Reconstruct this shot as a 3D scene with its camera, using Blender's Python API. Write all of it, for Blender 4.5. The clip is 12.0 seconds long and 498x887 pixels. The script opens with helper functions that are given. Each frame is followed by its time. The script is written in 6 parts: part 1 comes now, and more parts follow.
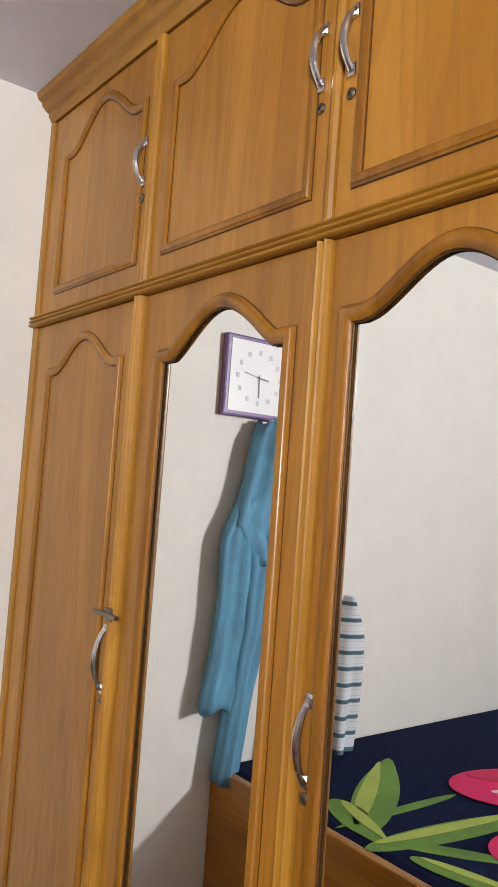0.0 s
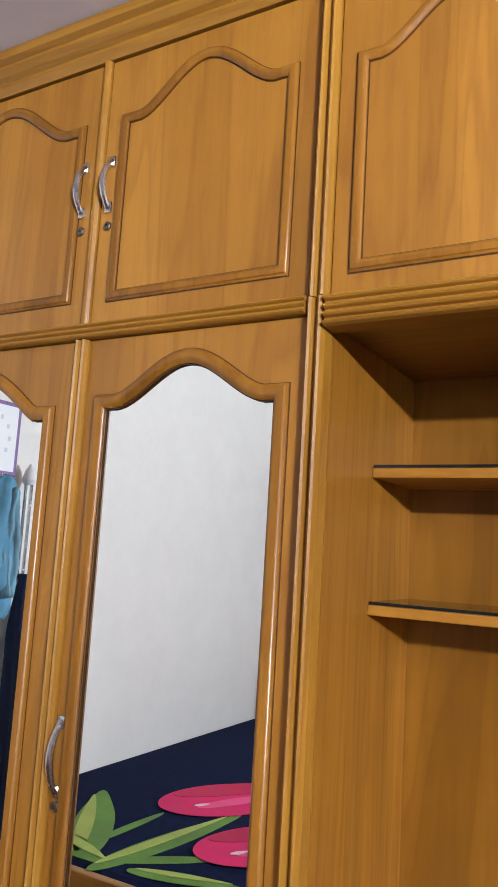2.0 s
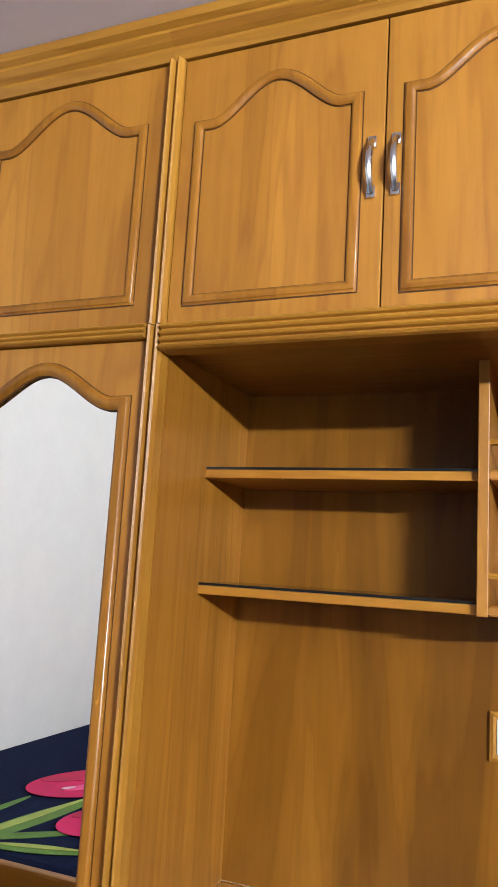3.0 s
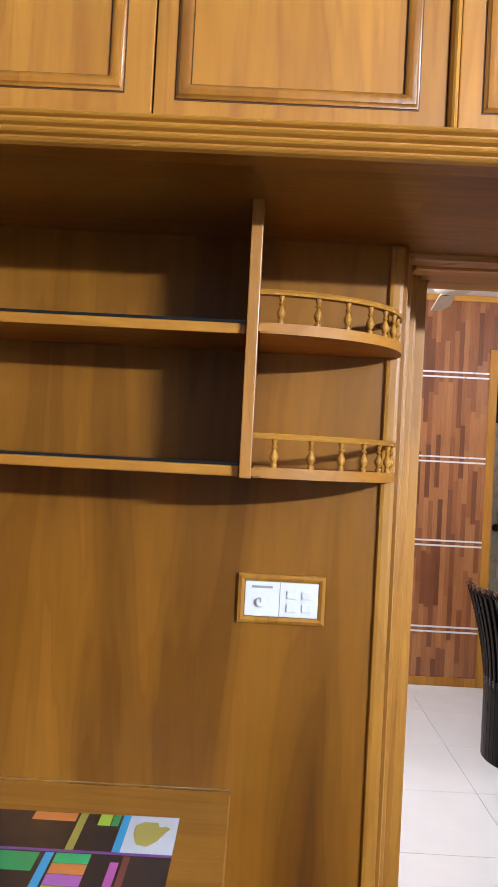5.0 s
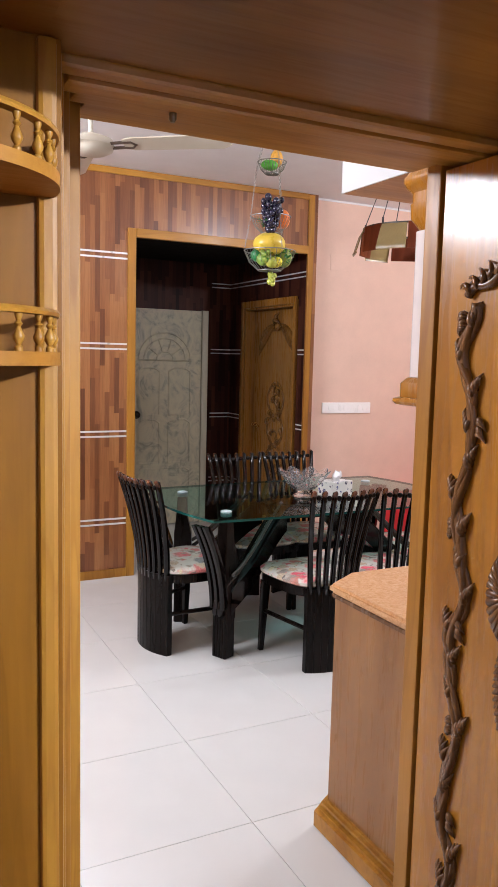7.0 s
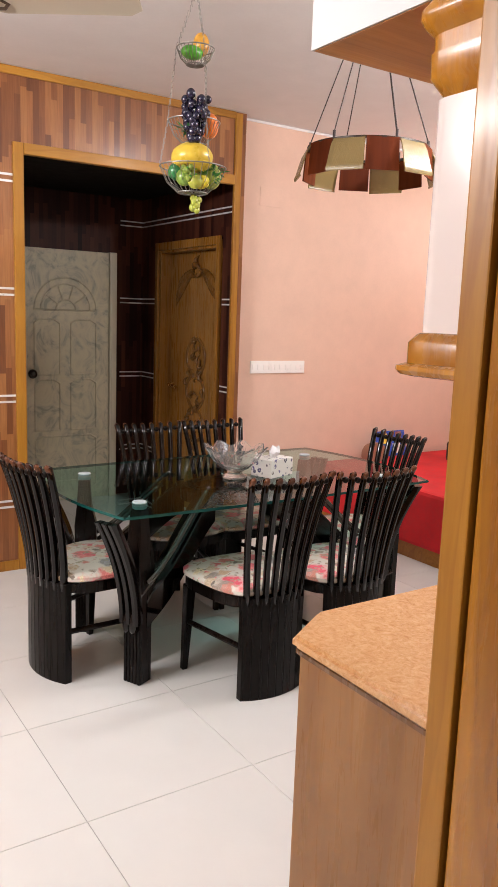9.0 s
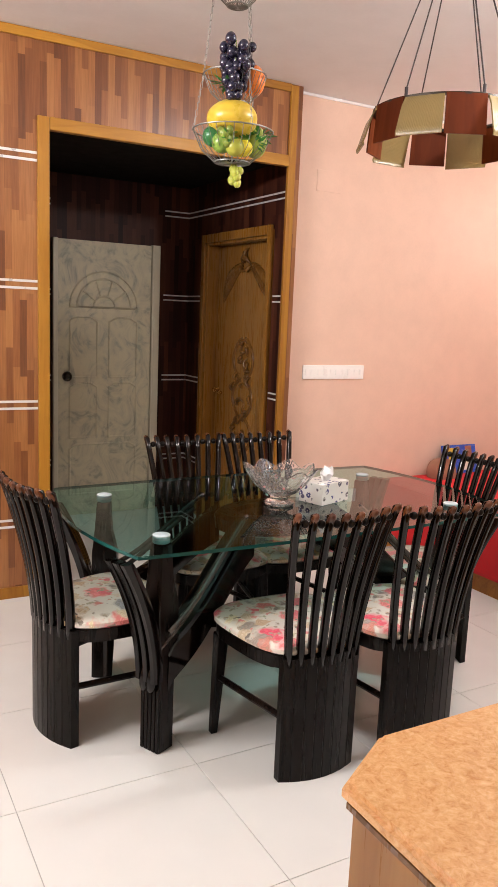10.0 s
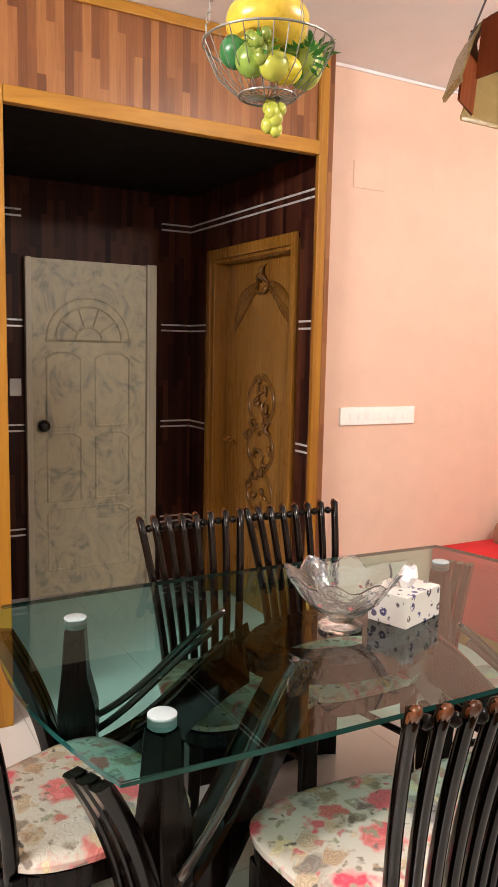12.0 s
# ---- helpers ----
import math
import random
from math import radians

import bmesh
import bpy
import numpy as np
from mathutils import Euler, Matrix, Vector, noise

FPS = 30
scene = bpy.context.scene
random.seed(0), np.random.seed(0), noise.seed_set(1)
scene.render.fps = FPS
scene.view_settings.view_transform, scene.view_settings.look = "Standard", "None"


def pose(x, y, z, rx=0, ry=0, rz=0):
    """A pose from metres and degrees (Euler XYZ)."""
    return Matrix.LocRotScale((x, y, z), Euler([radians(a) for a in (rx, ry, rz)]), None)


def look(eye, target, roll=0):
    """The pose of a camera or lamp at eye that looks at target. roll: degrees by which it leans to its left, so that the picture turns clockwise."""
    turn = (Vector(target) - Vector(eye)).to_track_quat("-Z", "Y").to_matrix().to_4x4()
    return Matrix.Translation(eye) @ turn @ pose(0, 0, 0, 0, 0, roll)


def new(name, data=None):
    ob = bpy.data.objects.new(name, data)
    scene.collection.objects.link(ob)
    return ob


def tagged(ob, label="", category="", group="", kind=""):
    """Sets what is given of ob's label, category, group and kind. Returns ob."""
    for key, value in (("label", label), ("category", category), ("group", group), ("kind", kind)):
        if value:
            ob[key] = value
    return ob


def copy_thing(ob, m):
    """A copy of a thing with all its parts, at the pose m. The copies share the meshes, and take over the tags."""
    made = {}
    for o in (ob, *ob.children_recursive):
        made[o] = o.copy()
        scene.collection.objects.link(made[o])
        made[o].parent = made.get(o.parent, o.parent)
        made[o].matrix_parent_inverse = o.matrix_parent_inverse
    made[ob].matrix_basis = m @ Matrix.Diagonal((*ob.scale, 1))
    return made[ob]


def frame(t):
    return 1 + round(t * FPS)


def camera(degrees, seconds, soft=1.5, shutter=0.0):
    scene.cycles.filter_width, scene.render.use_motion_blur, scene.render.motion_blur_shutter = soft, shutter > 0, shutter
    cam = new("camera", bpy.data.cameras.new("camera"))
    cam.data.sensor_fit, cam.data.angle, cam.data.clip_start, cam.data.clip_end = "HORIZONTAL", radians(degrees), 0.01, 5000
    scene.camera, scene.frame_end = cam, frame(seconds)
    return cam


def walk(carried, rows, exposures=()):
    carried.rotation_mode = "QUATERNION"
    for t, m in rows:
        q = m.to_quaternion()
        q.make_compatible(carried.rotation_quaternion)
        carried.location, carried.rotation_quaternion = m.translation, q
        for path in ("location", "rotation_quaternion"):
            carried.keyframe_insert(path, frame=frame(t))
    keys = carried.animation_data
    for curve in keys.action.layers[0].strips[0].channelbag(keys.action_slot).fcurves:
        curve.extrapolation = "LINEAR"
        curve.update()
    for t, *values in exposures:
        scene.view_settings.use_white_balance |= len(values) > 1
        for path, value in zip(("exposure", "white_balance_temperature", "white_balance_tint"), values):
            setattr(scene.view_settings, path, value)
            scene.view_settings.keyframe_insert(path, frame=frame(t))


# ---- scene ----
cam = camera(36.1, 12.0)
PATH = [
    (0, (0.271, 0.484, 1.635), (-1.309, 1.705, 1.744), 4.2),
    (0.5, (0.295, 0.393, 1.645), (-1.13, 1.785, 1.818), 4.1),
    (1, (0.33, 0.303, 1.636), (-0.936, 1.836, 1.856), 3.5),
    (1.5, (0.359, 0.239, 1.641), (-0.772, 1.871, 1.888), 3.4),
    (2, (0.424, 0.187, 1.643), (-0.581, 1.894, 1.923), 3.5),
    (2.5, (0.539, 0.096, 1.629), (-0.341, 1.866, 1.935), 3.6),
    (3, (0.647, 0.007, 1.607), (-0.112, 1.831, 1.921), 3.4),
    (3.5, (0.674, -0.023, 1.607), (0.08, 1.864, 1.9), 2.9),
    (3.7, (0.678, -0.01, 1.605), (0.151, 1.9, 1.881), 2.8),
    (5.3, (0.482, 0.205, 1.569), (0.589, 2.202, 1.541), 2.0),
    (5.5, (0.469, 0.212, 1.564), (0.662, 2.202, 1.503), 1.1),
    (6, (0.504, 0.322, 1.563), (0.909, 2.276, 1.432), 1.2),
    (6.5, (0.539, 0.434, 1.557), (1.185, 2.319, 1.376), 1.2),
    (7, (0.534, 0.568, 1.553), (1.431, 2.342, 1.333), 1.4),
    (7.5, (0.499, 0.715, 1.55), (1.544, 2.402, 1.299), 1.1),
    (7.7, (0.559, 0.798, 1.572), (1.638, 2.459, 1.299), 1.3),
    (9.3, (0.968, 1.448, 1.517), (2.052, 3.095, 1.179), 2.1),
    (9.5, (1.037, 1.542, 1.51), (2.091, 3.207, 1.169), 2.2),
    (10, (1.221, 1.765, 1.511), (2.181, 3.488, 1.18), 2.4),
    (10.5, (1.313, 2.01, 1.503), (2.228, 3.762, 1.194), 2.5),
    (11, (1.372, 2.262, 1.505), (2.255, 4.035, 1.226), 2.1),
    (11.5, (1.501, 2.502, 1.522), (2.372, 4.284, 1.265), 1.6),
    (12, (1.624, 2.727, 1.496), (2.586, 4.463, 1.25), 1.2),
]
walk(cam, [(t, look(eye, target, roll)) for t, eye, target, roll in PATH],
     [(0, 0.35, 6350, 10), (1, 0.4, 5950, 10), (2, 0.42, 5730, 10), (3.2, 0.48, 5850, 10), (6.2, 0.4, 5280, 9), (7.4, 0.38, 5750, 10), (9.5, 0.5, 6150, 10), (12, 0.78, 6560, 10)])


# ---- world, lamps ----
world = bpy.data.worlds.new("world")
scene.world = world
world.use_nodes = True
world.node_tree.nodes["Background"].inputs[0].default_value = (0.05, 0.06, 0.09, 1)
world.node_tree.nodes["Background"].inputs[1].default_value = 0.2


def tube_lamp(name, m, length, power, colour, width=0.06):
    data = bpy.data.lights.new(name, "AREA")
    data.shape, data.size, data.size_y, data.energy, data.color = "RECTANGLE", length, width, power, colour
    ob = new(name, data)
    ob.matrix_world = m
    return ob


# the bedroom's tube on the wall behind; a tube on the dining room's west wall and a lamp by its pink wall
tube_lamp("bedroom_tube", look((3.0, -1.95, 2.53), (0.4, 1.4, 5.4)), 1.1, 455, (0.97, 0.98, 1.0))
tube_lamp("dining_tube", look((-0.26, 3.9, 2.5), (3.0, 3.9, 2.35)), 1.2, 70, (1.0, 0.93, 0.89), 0.1)
lamp_data = bpy.data.lights.new("wall_lamp", "POINT")
lamp_data.energy, lamp_data.shadow_soft_size, lamp_data.color = 9, 0.3, (1.0, 0.92, 0.88)
new("wall_lamp", lamp_data).location = (5.75, 5.0, 2.25)
# the dining room's bare ceiling bulb, between table and loft
bulb_data = bpy.data.lights.new("ceiling_bulb", "POINT")
bulb_data.energy, bulb_data.shadow_soft_size, bulb_data.color = 50, 0.07, (1.0, 0.93, 0.89)
new("ceiling_bulb", bulb_data).location = (3.85, 3.22, 2.64)


# ---- materials ----
def node_mat(name):
    m = bpy.data.materials.new(name)
    m.use_nodes = True
    nt = m.node_tree
    return m, nt, nt.nodes["Principled BSDF"]


def mapped(nt, scale, coord="Object"):
    tc = nt.nodes.new("ShaderNodeTexCoord")
    mp = nt.nodes.new("ShaderNodeMapping")
    mp.inputs["Scale"].default_value = scale
    nt.links.new(tc.outputs[coord], mp.inputs[0])
    return mp.outputs[0]


def noise_tex(nt, vec, scale, detail=4, rough=0.55, distortion=0.0):
    n = nt.nodes.new("ShaderNodeTexNoise")
    n.inputs["Scale"].default_value, n.inputs["Detail"].default_value = scale, detail
    n.inputs["Roughness"].default_value, n.inputs["Distortion"].default_value = rough, distortion
    nt.links.new(vec, n.inputs["Vector"])
    return n.outputs["Fac"]


def ramp(nt, fac, stops):
    r = nt.nodes.new("ShaderNodeValToRGB")
    els = r.color_ramp.elements
    while len(els) < len(stops):
        els.new(0.5)
    for e, (p, c) in zip(els, stops):
        e.position, e.color = p, (*c, 1)
    nt.links.new(fac, r.inputs[0])
    return r.outputs[0]


def mixed(nt, fac, a, b, mode="MIX"):
    n = nt.nodes.new("ShaderNodeMix")
    n.data_type, n.blend_type = "RGBA", mode
    for sock, v in ((n.inputs[0], fac), (n.inputs[6], a), (n.inputs[7], b)):
        if isinstance(v, (int, float)):
            sock.default_value = v
        elif isinstance(v, tuple):
            sock.default_value = (*v, 1)
        else:
            nt.links.new(v, sock)
    return n.outputs[2]


def bumped(nt, b, height, strength, dist=0.002):
    n = nt.nodes.new("ShaderNodeBump")
    n.inputs["Strength"].default_value, n.inputs["Distance"].default_value = strength, dist
    nt.links.new(height, n.inputs["Height"])
    nt.links.new(n.outputs[0], b.inputs["Normal"])


def math_node(nt, op, a, b=0.0):
    n = nt.nodes.new("ShaderNodeMath")
    n.operation = op
    for sock, v in ((n.inputs[0], a), (n.inputs[1], b)):
        if isinstance(v, (int, float)):
            sock.default_value = v
        else:
            nt.links.new(v, sock)
    return n.outputs[0]


def wood(name, dark, mid, light, along="z", rough=0.34, coat=0.18, grain=1.0):
    m, nt, b = node_mat(name)
    long = {"x": (0.85, 11, 11), "y": (11, 0.85, 11), "z": (11, 11, 0.85)}[along]
    info = nt.nodes.new("ShaderNodeObjectInfo")
    tc = nt.nodes.new("ShaderNodeTexCoord")
    shift = nt.nodes.new("ShaderNodeVectorMath")
    shift.operation = "ADD"
    nt.links.new(tc.outputs["Object"], shift.inputs[0])
    off = math_node(nt, "MULTIPLY", info.outputs["Random"], 9.0)
    nt.links.new(off, shift.inputs[1])
    mp = nt.nodes.new("ShaderNodeMapping")
    mp.inputs["Scale"].default_value = long
    nt.links.new(shift.outputs[0], mp.inputs[0])
    big = noise_tex(nt, mp.outputs[0], 0.42, 3, 0.5, 0.9)
    fine = noise_tex(nt, mp.outputs[0], 5.0, 6, 0.65, 0.6)
    c = ramp(nt, big, [(0.3, dark), (0.5, mid), (0.7, light)])
    rings = math_node(nt, "FRACT", math_node(nt, "MULTIPLY", big, 10.0))
    vein = ramp(nt, rings, [(0.0, (0.66, 0.55, 0.42)), (0.14, (1, 1, 1)), (0.7, (1, 1, 1)), (1.0, (0.66, 0.55, 0.42))])
    c = mixed(nt, 0.42 * grain, c, vein, "MULTIPLY")
    streak = ramp(nt, fine, [(0.36, (0.7, 0.6, 0.48)), (0.55, (1, 1, 1))])
    c = mixed(nt, 0.32 * grain, c, streak, "MULTIPLY")
    cloud = noise_tex(nt, mapped(nt, (1, 1, 1)), 2.2, 2)
    c = mixed(nt, 0.35, c, ramp(nt, cloud, [(0.35, (0.72, 0.7, 0.66)), (0.65, (1, 1, 1))]), "MULTIPLY")
    nt.links.new(c, b.inputs["Base Color"])
    r = ramp(nt, fine, [(0.3, (rough + 0.12,) * 3), (0.7, (rough - 0.04,) * 3)])
    nt.links.new(r, b.inputs["Roughness"])
    b.inputs["Coat Weight"].default_value, b.inputs["Coat Roughness"].default_value = coat, 0.15
    b.inputs["Specular IOR Level"].default_value = 0.35
    bumped(nt, b, fine, 0.12, 0.001)
    return m


def plain(name, colour, rough=0.5, metal=0.0, vary=0.12, scale=12.0, bump=0.05, coat=0.0, spec=0.5):
    m, nt, b = node_mat(name)
    vec = mapped(nt, (1, 1, 1))
    n1, n2 = noise_tex(nt, vec, scale, 5), noise_tex(nt, vec, scale * 0.12, 3)
    lo = tuple(max(0.0, c * (1 - vary)) for c in colour)
    hi = tuple(min(1.0, c * (1 + vary * 0.6)) for c in colour)
    c = ramp(nt, n2, [(0.3, lo), (0.7, hi)])
    c = mixed(nt, 0.3, c, ramp(nt, n1, [(0.35, lo), (0.65, hi)]))
    nt.links.new(c, b.inputs["Base Color"])
    nt.links.new(ramp(nt, n1, [(0.3, (max(0.02, rough - 0.05),) * 3), (0.7, (min(1, rough + 0.07),) * 3)]), b.inputs["Roughness"])
    b.inputs["Metallic"].default_value, b.inputs["Coat Weight"].default_value = metal, coat
    b.inputs["Specular IOR Level"].default_value = spec
    if bump:
        bumped(nt, b, n1, bump, 0.002)
    return m


def glass(name, colour, rough=0.0, ior=1.45):
    m, nt, b = node_mat(name)
    b.inputs["Base Color"].default_value = (*colour, 1)
    b.inputs["Roughness"].default_value, b.inputs["IOR"].default_value = rough, ior
    b.inputs["Transmission Weight"].default_value = 1.0
    return m


HONEY = ((0.29, 0.116, 0.008), (0.38, 0.16, 0.013), (0.46, 0.205, 0.021))
WOOD = wood("honey_wood", *HONEY, rough=0.4)
WOOD.node_tree.nodes["Principled BSDF"].inputs["Specular IOR Level"].default_value = 0.5
# Recess back panel: darker streaky stain, with the recess's shade added to its tones.
DEEP = wood("shaded_stained_panel", (0.1, 0.036, 0.003), (0.205, 0.081, 0.005), (0.28, 0.117, 0.009), coat=0.05, grain=0.75)
# Honey wood darkened: the soffit's lack of direct light is put into the colour.
SOFFIT = wood("shaded_soffit_wood", (0.15, 0.058, 0.004), (0.25, 0.105, 0.008), (0.31, 0.138, 0.013), along="x", coat=0.15, grain=0.6)
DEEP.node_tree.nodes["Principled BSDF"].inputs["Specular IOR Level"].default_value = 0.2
WOOD_X = wood("honey_wood_across", *HONEY, along="x")
WOOD_Y = wood("honey_wood_deep", *HONEY, along="y")
TRIM = wood("honey_trim", (0.28, 0.115, 0.01), (0.4, 0.185, 0.018), (0.48, 0.235, 0.03), rough=0.38, coat=0.12)
TRIM_X = wood("honey_trim_across", (0.28, 0.115, 0.01), (0.4, 0.185, 0.018), (0.48, 0.235, 0.03), along="x", rough=0.38, coat=0.12)
SHELFWOOD = wood("shelf_wood", *HONEY, along="x", rough=0.52, coat=0.0)
BEADWOOD = wood("bead_wood", (0.2, 0.076, 0.006), (0.31, 0.125, 0.01), (0.39, 0.165, 0.017), rough=0.33, coat=0.2)
GLOSSWOOD = wood("polished_honey", (0.27, 0.105, 0.007), (0.45, 0.195, 0.014), (0.56, 0.26, 0.026), rough=0.22, coat=0.38)
GROOVE = plain("dark_groove", (0.07, 0.026, 0.004), 0.5)
BROWN = wood("carved_brown", (0.1, 0.043, 0.012), (0.16, 0.072, 0.021), (0.22, 0.105, 0.034), rough=0.22, coat=0.38)
PALE = wood("counter_wood", (0.24, 0.105, 0.025), (0.32, 0.152, 0.043), (0.38, 0.19, 0.062), rough=0.26, grain=0.5)
BLACK = wood("black_lacquer", (0.0025, 0.0014, 0.001), (0.004, 0.0022, 0.0016), (0.009, 0.0045, 0.003), rough=0.26, coat=0.0)
BLACK.node_tree.nodes["Principled BSDF"].inputs["Specular IOR Level"].default_value = 0.18
GLOSS = plain("black_gloss", (0.004, 0.0022, 0.0018), 0.1, vary=0.3, bump=0.0, spec=0.35)
RAIL = plain("polished_rail", (0.06, 0.05, 0.045), 0.2, vary=0.2, bump=0.0, coat=0.8, spec=1.0)
TEAK = wood("teak_tip", (0.05, 0.014, 0.004), (0.1, 0.03, 0.008), (0.17, 0.055, 0.014), rough=0.25, coat=0.3)
CREAM = plain("cream_wall_paint", (0.77, 0.74, 0.66), 0.6, vary=0.05, scale=60, bump=0.04)
WHITE = plain("white_ceiling_paint", (0.8, 0.79, 0.78), 0.7, vary=0.04, scale=50)
PINK = plain("pink_wall_paint", (0.75, 0.53, 0.41), 0.48, vary=0.05, scale=70, bump=0.06)
TILE = plain("white_floor_tile", (0.74, 0.74, 0.71), 0.16, vary=0.05, scale=6, bump=0.0, spec=0.6)
GROUT = plain("tile_grout", (0.5, 0.5, 0.48), 0.8)
CHROME = plain("brushed_chrome", (0.72, 0.72, 0.74), 0.22, 1.0, 0.1, 40)
BRASS = plain("brass", (0.75, 0.5, 0.18), 0.25, 1.0, 0.1, 40)
PLASTIC = plain("white_plastic", (0.78, 0.77, 0.74), 0.35, vary=0.03)
MARKING = plain("grey_marking", (0.3, 0.3, 0.3), 0.5)
MIRROR, _nt, _b = node_mat("mirror_silver")
_b.inputs["Base Color"].default_value = (0.9, 0.91, 0.9, 1)
_b.inputs["Metallic"].default_value, _b.inputs["Roughness"].default_value = 1.0, 0.0


def tinted_pane(name, colour, mirror=True):
    """Thin tinted sheet: it filters what passes, also the lamps' light, and mirrors at its skin."""
    m, nt, b = node_mat(name)
    nt.nodes.remove(b)
    clear, gloss = nt.nodes.new("ShaderNodeBsdfTransparent"), nt.nodes.new("ShaderNodeBsdfGlossy")
    mix_ = nt.nodes.new("ShaderNodeMixShader")
    clear.inputs[0].default_value = (*colour, 1)
    gloss.inputs["Roughness"].default_value = 0.015
    mix_.inputs[0].default_value = 0.0
    if mirror:
        fr = nt.nodes.new("ShaderNodeFresnel")
        fr.inputs["IOR"].default_value = 1.85
        nt.links.new(fr.outputs[0], mix_.inputs[0])
    nt.links.new(clear.outputs[0], mix_.inputs[1])
    nt.links.new(gloss.outputs[0], mix_.inputs[2])
    nt.links.new(mix_.outputs[0], nt.nodes["Material Output"].inputs["Surface"])
    return m


TABLE_GLASS = tinted_pane("green_table_glass", (0.64, 0.93, 0.91))
GLASS_UNDER = tinted_pane("green_glass_underside", (0.68, 0.95, 0.93), False)
GLASS_EDGE = plain("green_glass_edge", (0.01, 0.075, 0.066), 0.12, vary=0.2, bump=0.0)
DARKGLASS = plain("dark_tinted_glass", (0.006, 0.007, 0.008), 0.08, vary=0.1, bump=0)
CLEAR = glass("clear_glass", (0.97, 0.98, 0.98))


def stave_mat(name, tones):
    """Laminate of narrow upright staves in mixed browns."""
    m, nt, b = node_mat(name)
    tc = nt.nodes.new("ShaderNodeTexCoord")
    sep = nt.nodes.new("ShaderNodeSeparateXYZ")
    nt.links.new(tc.outputs["Object"], sep.inputs[0])
    across = math_node(nt, "ADD", sep.outputs[0], sep.outputs[1])
    col = math_node(nt, "FLOOR", math_node(nt, "DIVIDE", across, 0.034))
    w1 = nt.nodes.new("ShaderNodeTexWhiteNoise")
    w1.noise_dimensions = "1D"
    nt.links.new(col, w1.inputs["W"])
    row = math_node(nt, "FLOOR", math_node(nt, "DIVIDE", math_node(nt, "ADD", sep.outputs[2], math_node(nt, "MULTIPLY", w1.outputs[0], 7.0)), 0.38))
    w2 = nt.nodes.new("ShaderNodeTexWhiteNoise")
    w2.noise_dimensions = "2D"
    cmb = nt.nodes.new("ShaderNodeCombineXYZ")
    nt.links.new(col, cmb.inputs[0])
    nt.links.new(row, cmb.inputs[1])
    nt.links.new(cmb.outputs[0], w2.inputs["Vector"])
    c = ramp(nt, w2.outputs[0], [(p, c) for p, c in zip((0.0, 0.3, 0.6, 1.0), tones)])
    g = noise_tex(nt, mapped(nt, (60, 60, 2.5)), 3.0, 5)
    c = mixed(nt, 0.5, c, ramp(nt, g, [(0.35, (0.6, 0.55, 0.5)), (0.62, (1, 1, 1))]), "MULTIPLY")
    nt.links.new(c, b.inputs["Base Color"])
    b.inputs["Roughness"].default_value, b.inputs["Coat Weight"].default_value = 0.3, 0.2
    bumped(nt, b, g, 0.08, 0.001)
    return m


STAVES = stave_mat("stave_laminate", ((0.14, 0.048, 0.019), (0.215, 0.08, 0.028), (0.285, 0.112, 0.038), (0.385, 0.168, 0.056)))
# Mahogany-toned staves, lowered further to hold the alcove's shade.
SHADED_MAHOGANY = stave_mat("shaded_mahogany_laminate", ((0.02, 0.005, 0.004), (0.038, 0.01, 0.007), (0.06, 0.017, 0.01), (0.095, 0.03, 0.015)))
SHADED_MAHOGANY.node_tree.nodes["Principled BSDF"].inputs["Specular IOR Level"].default_value = 0.2
SHADED_MAHOGANY.node_tree.nodes["Principled BSDF"].inputs["Coat Weight"].default_value = 0.0
SHADED_MAHOGANY.node_tree.nodes["Principled BSDF"].inputs["Roughness"].default_value = 0.5


# ---- building helpers ----
def thing(name, label, category, at=(0, 0, 0), turn=0, group="", kind=""):
    ob = new(name)
    ob.empty_display_size = 0.1
    ob.matrix_world = pose(*at, 0, 0, turn)
    return tagged(ob, label, category, group, kind)


def part(name, bm, material, parent=None, label="", smooth=False):
    me = bpy.data.meshes.new(name)
    bmesh.ops.recalc_face_normals(bm, faces=bm.faces)
    bm.to_mesh(me)
    bm.free()
    me.materials.append(material)
    if smooth:
        for p in me.polygons:
            p.use_smooth = True
        if smooth != 2:
            me.set_sharp_from_angle(angle=radians(38))
    ob = new(name, me)
    ob.parent = parent
    return tagged(ob, label)


def structure(name, bm, material, label, category):
    return tagged(part(name, bm, material), label, category, kind="structure")


def box(bm, x0, x1, y0, y1, z0, z1, bevel=0.0):
    r = bmesh.ops.create_cube(bm, size=1.0, matrix=Matrix.Translation(((x0 + x1) / 2, (y0 + y1) / 2, (z0 + z1) / 2)) @ Matrix.Diagonal((abs(x1 - x0), abs(y1 - y0), abs(z1 - z0), 1)))
    if bevel:
        edges = {e for v in r["verts"] for e in v.link_edges}
        bmesh.ops.bevel(bm, geom=list(edges), offset=bevel, segments=2, profile=0.6, affect="EDGES")
    return bm


def boxed(*a, bevel=0.0):
    return box(bmesh.new(), *a, bevel=bevel)


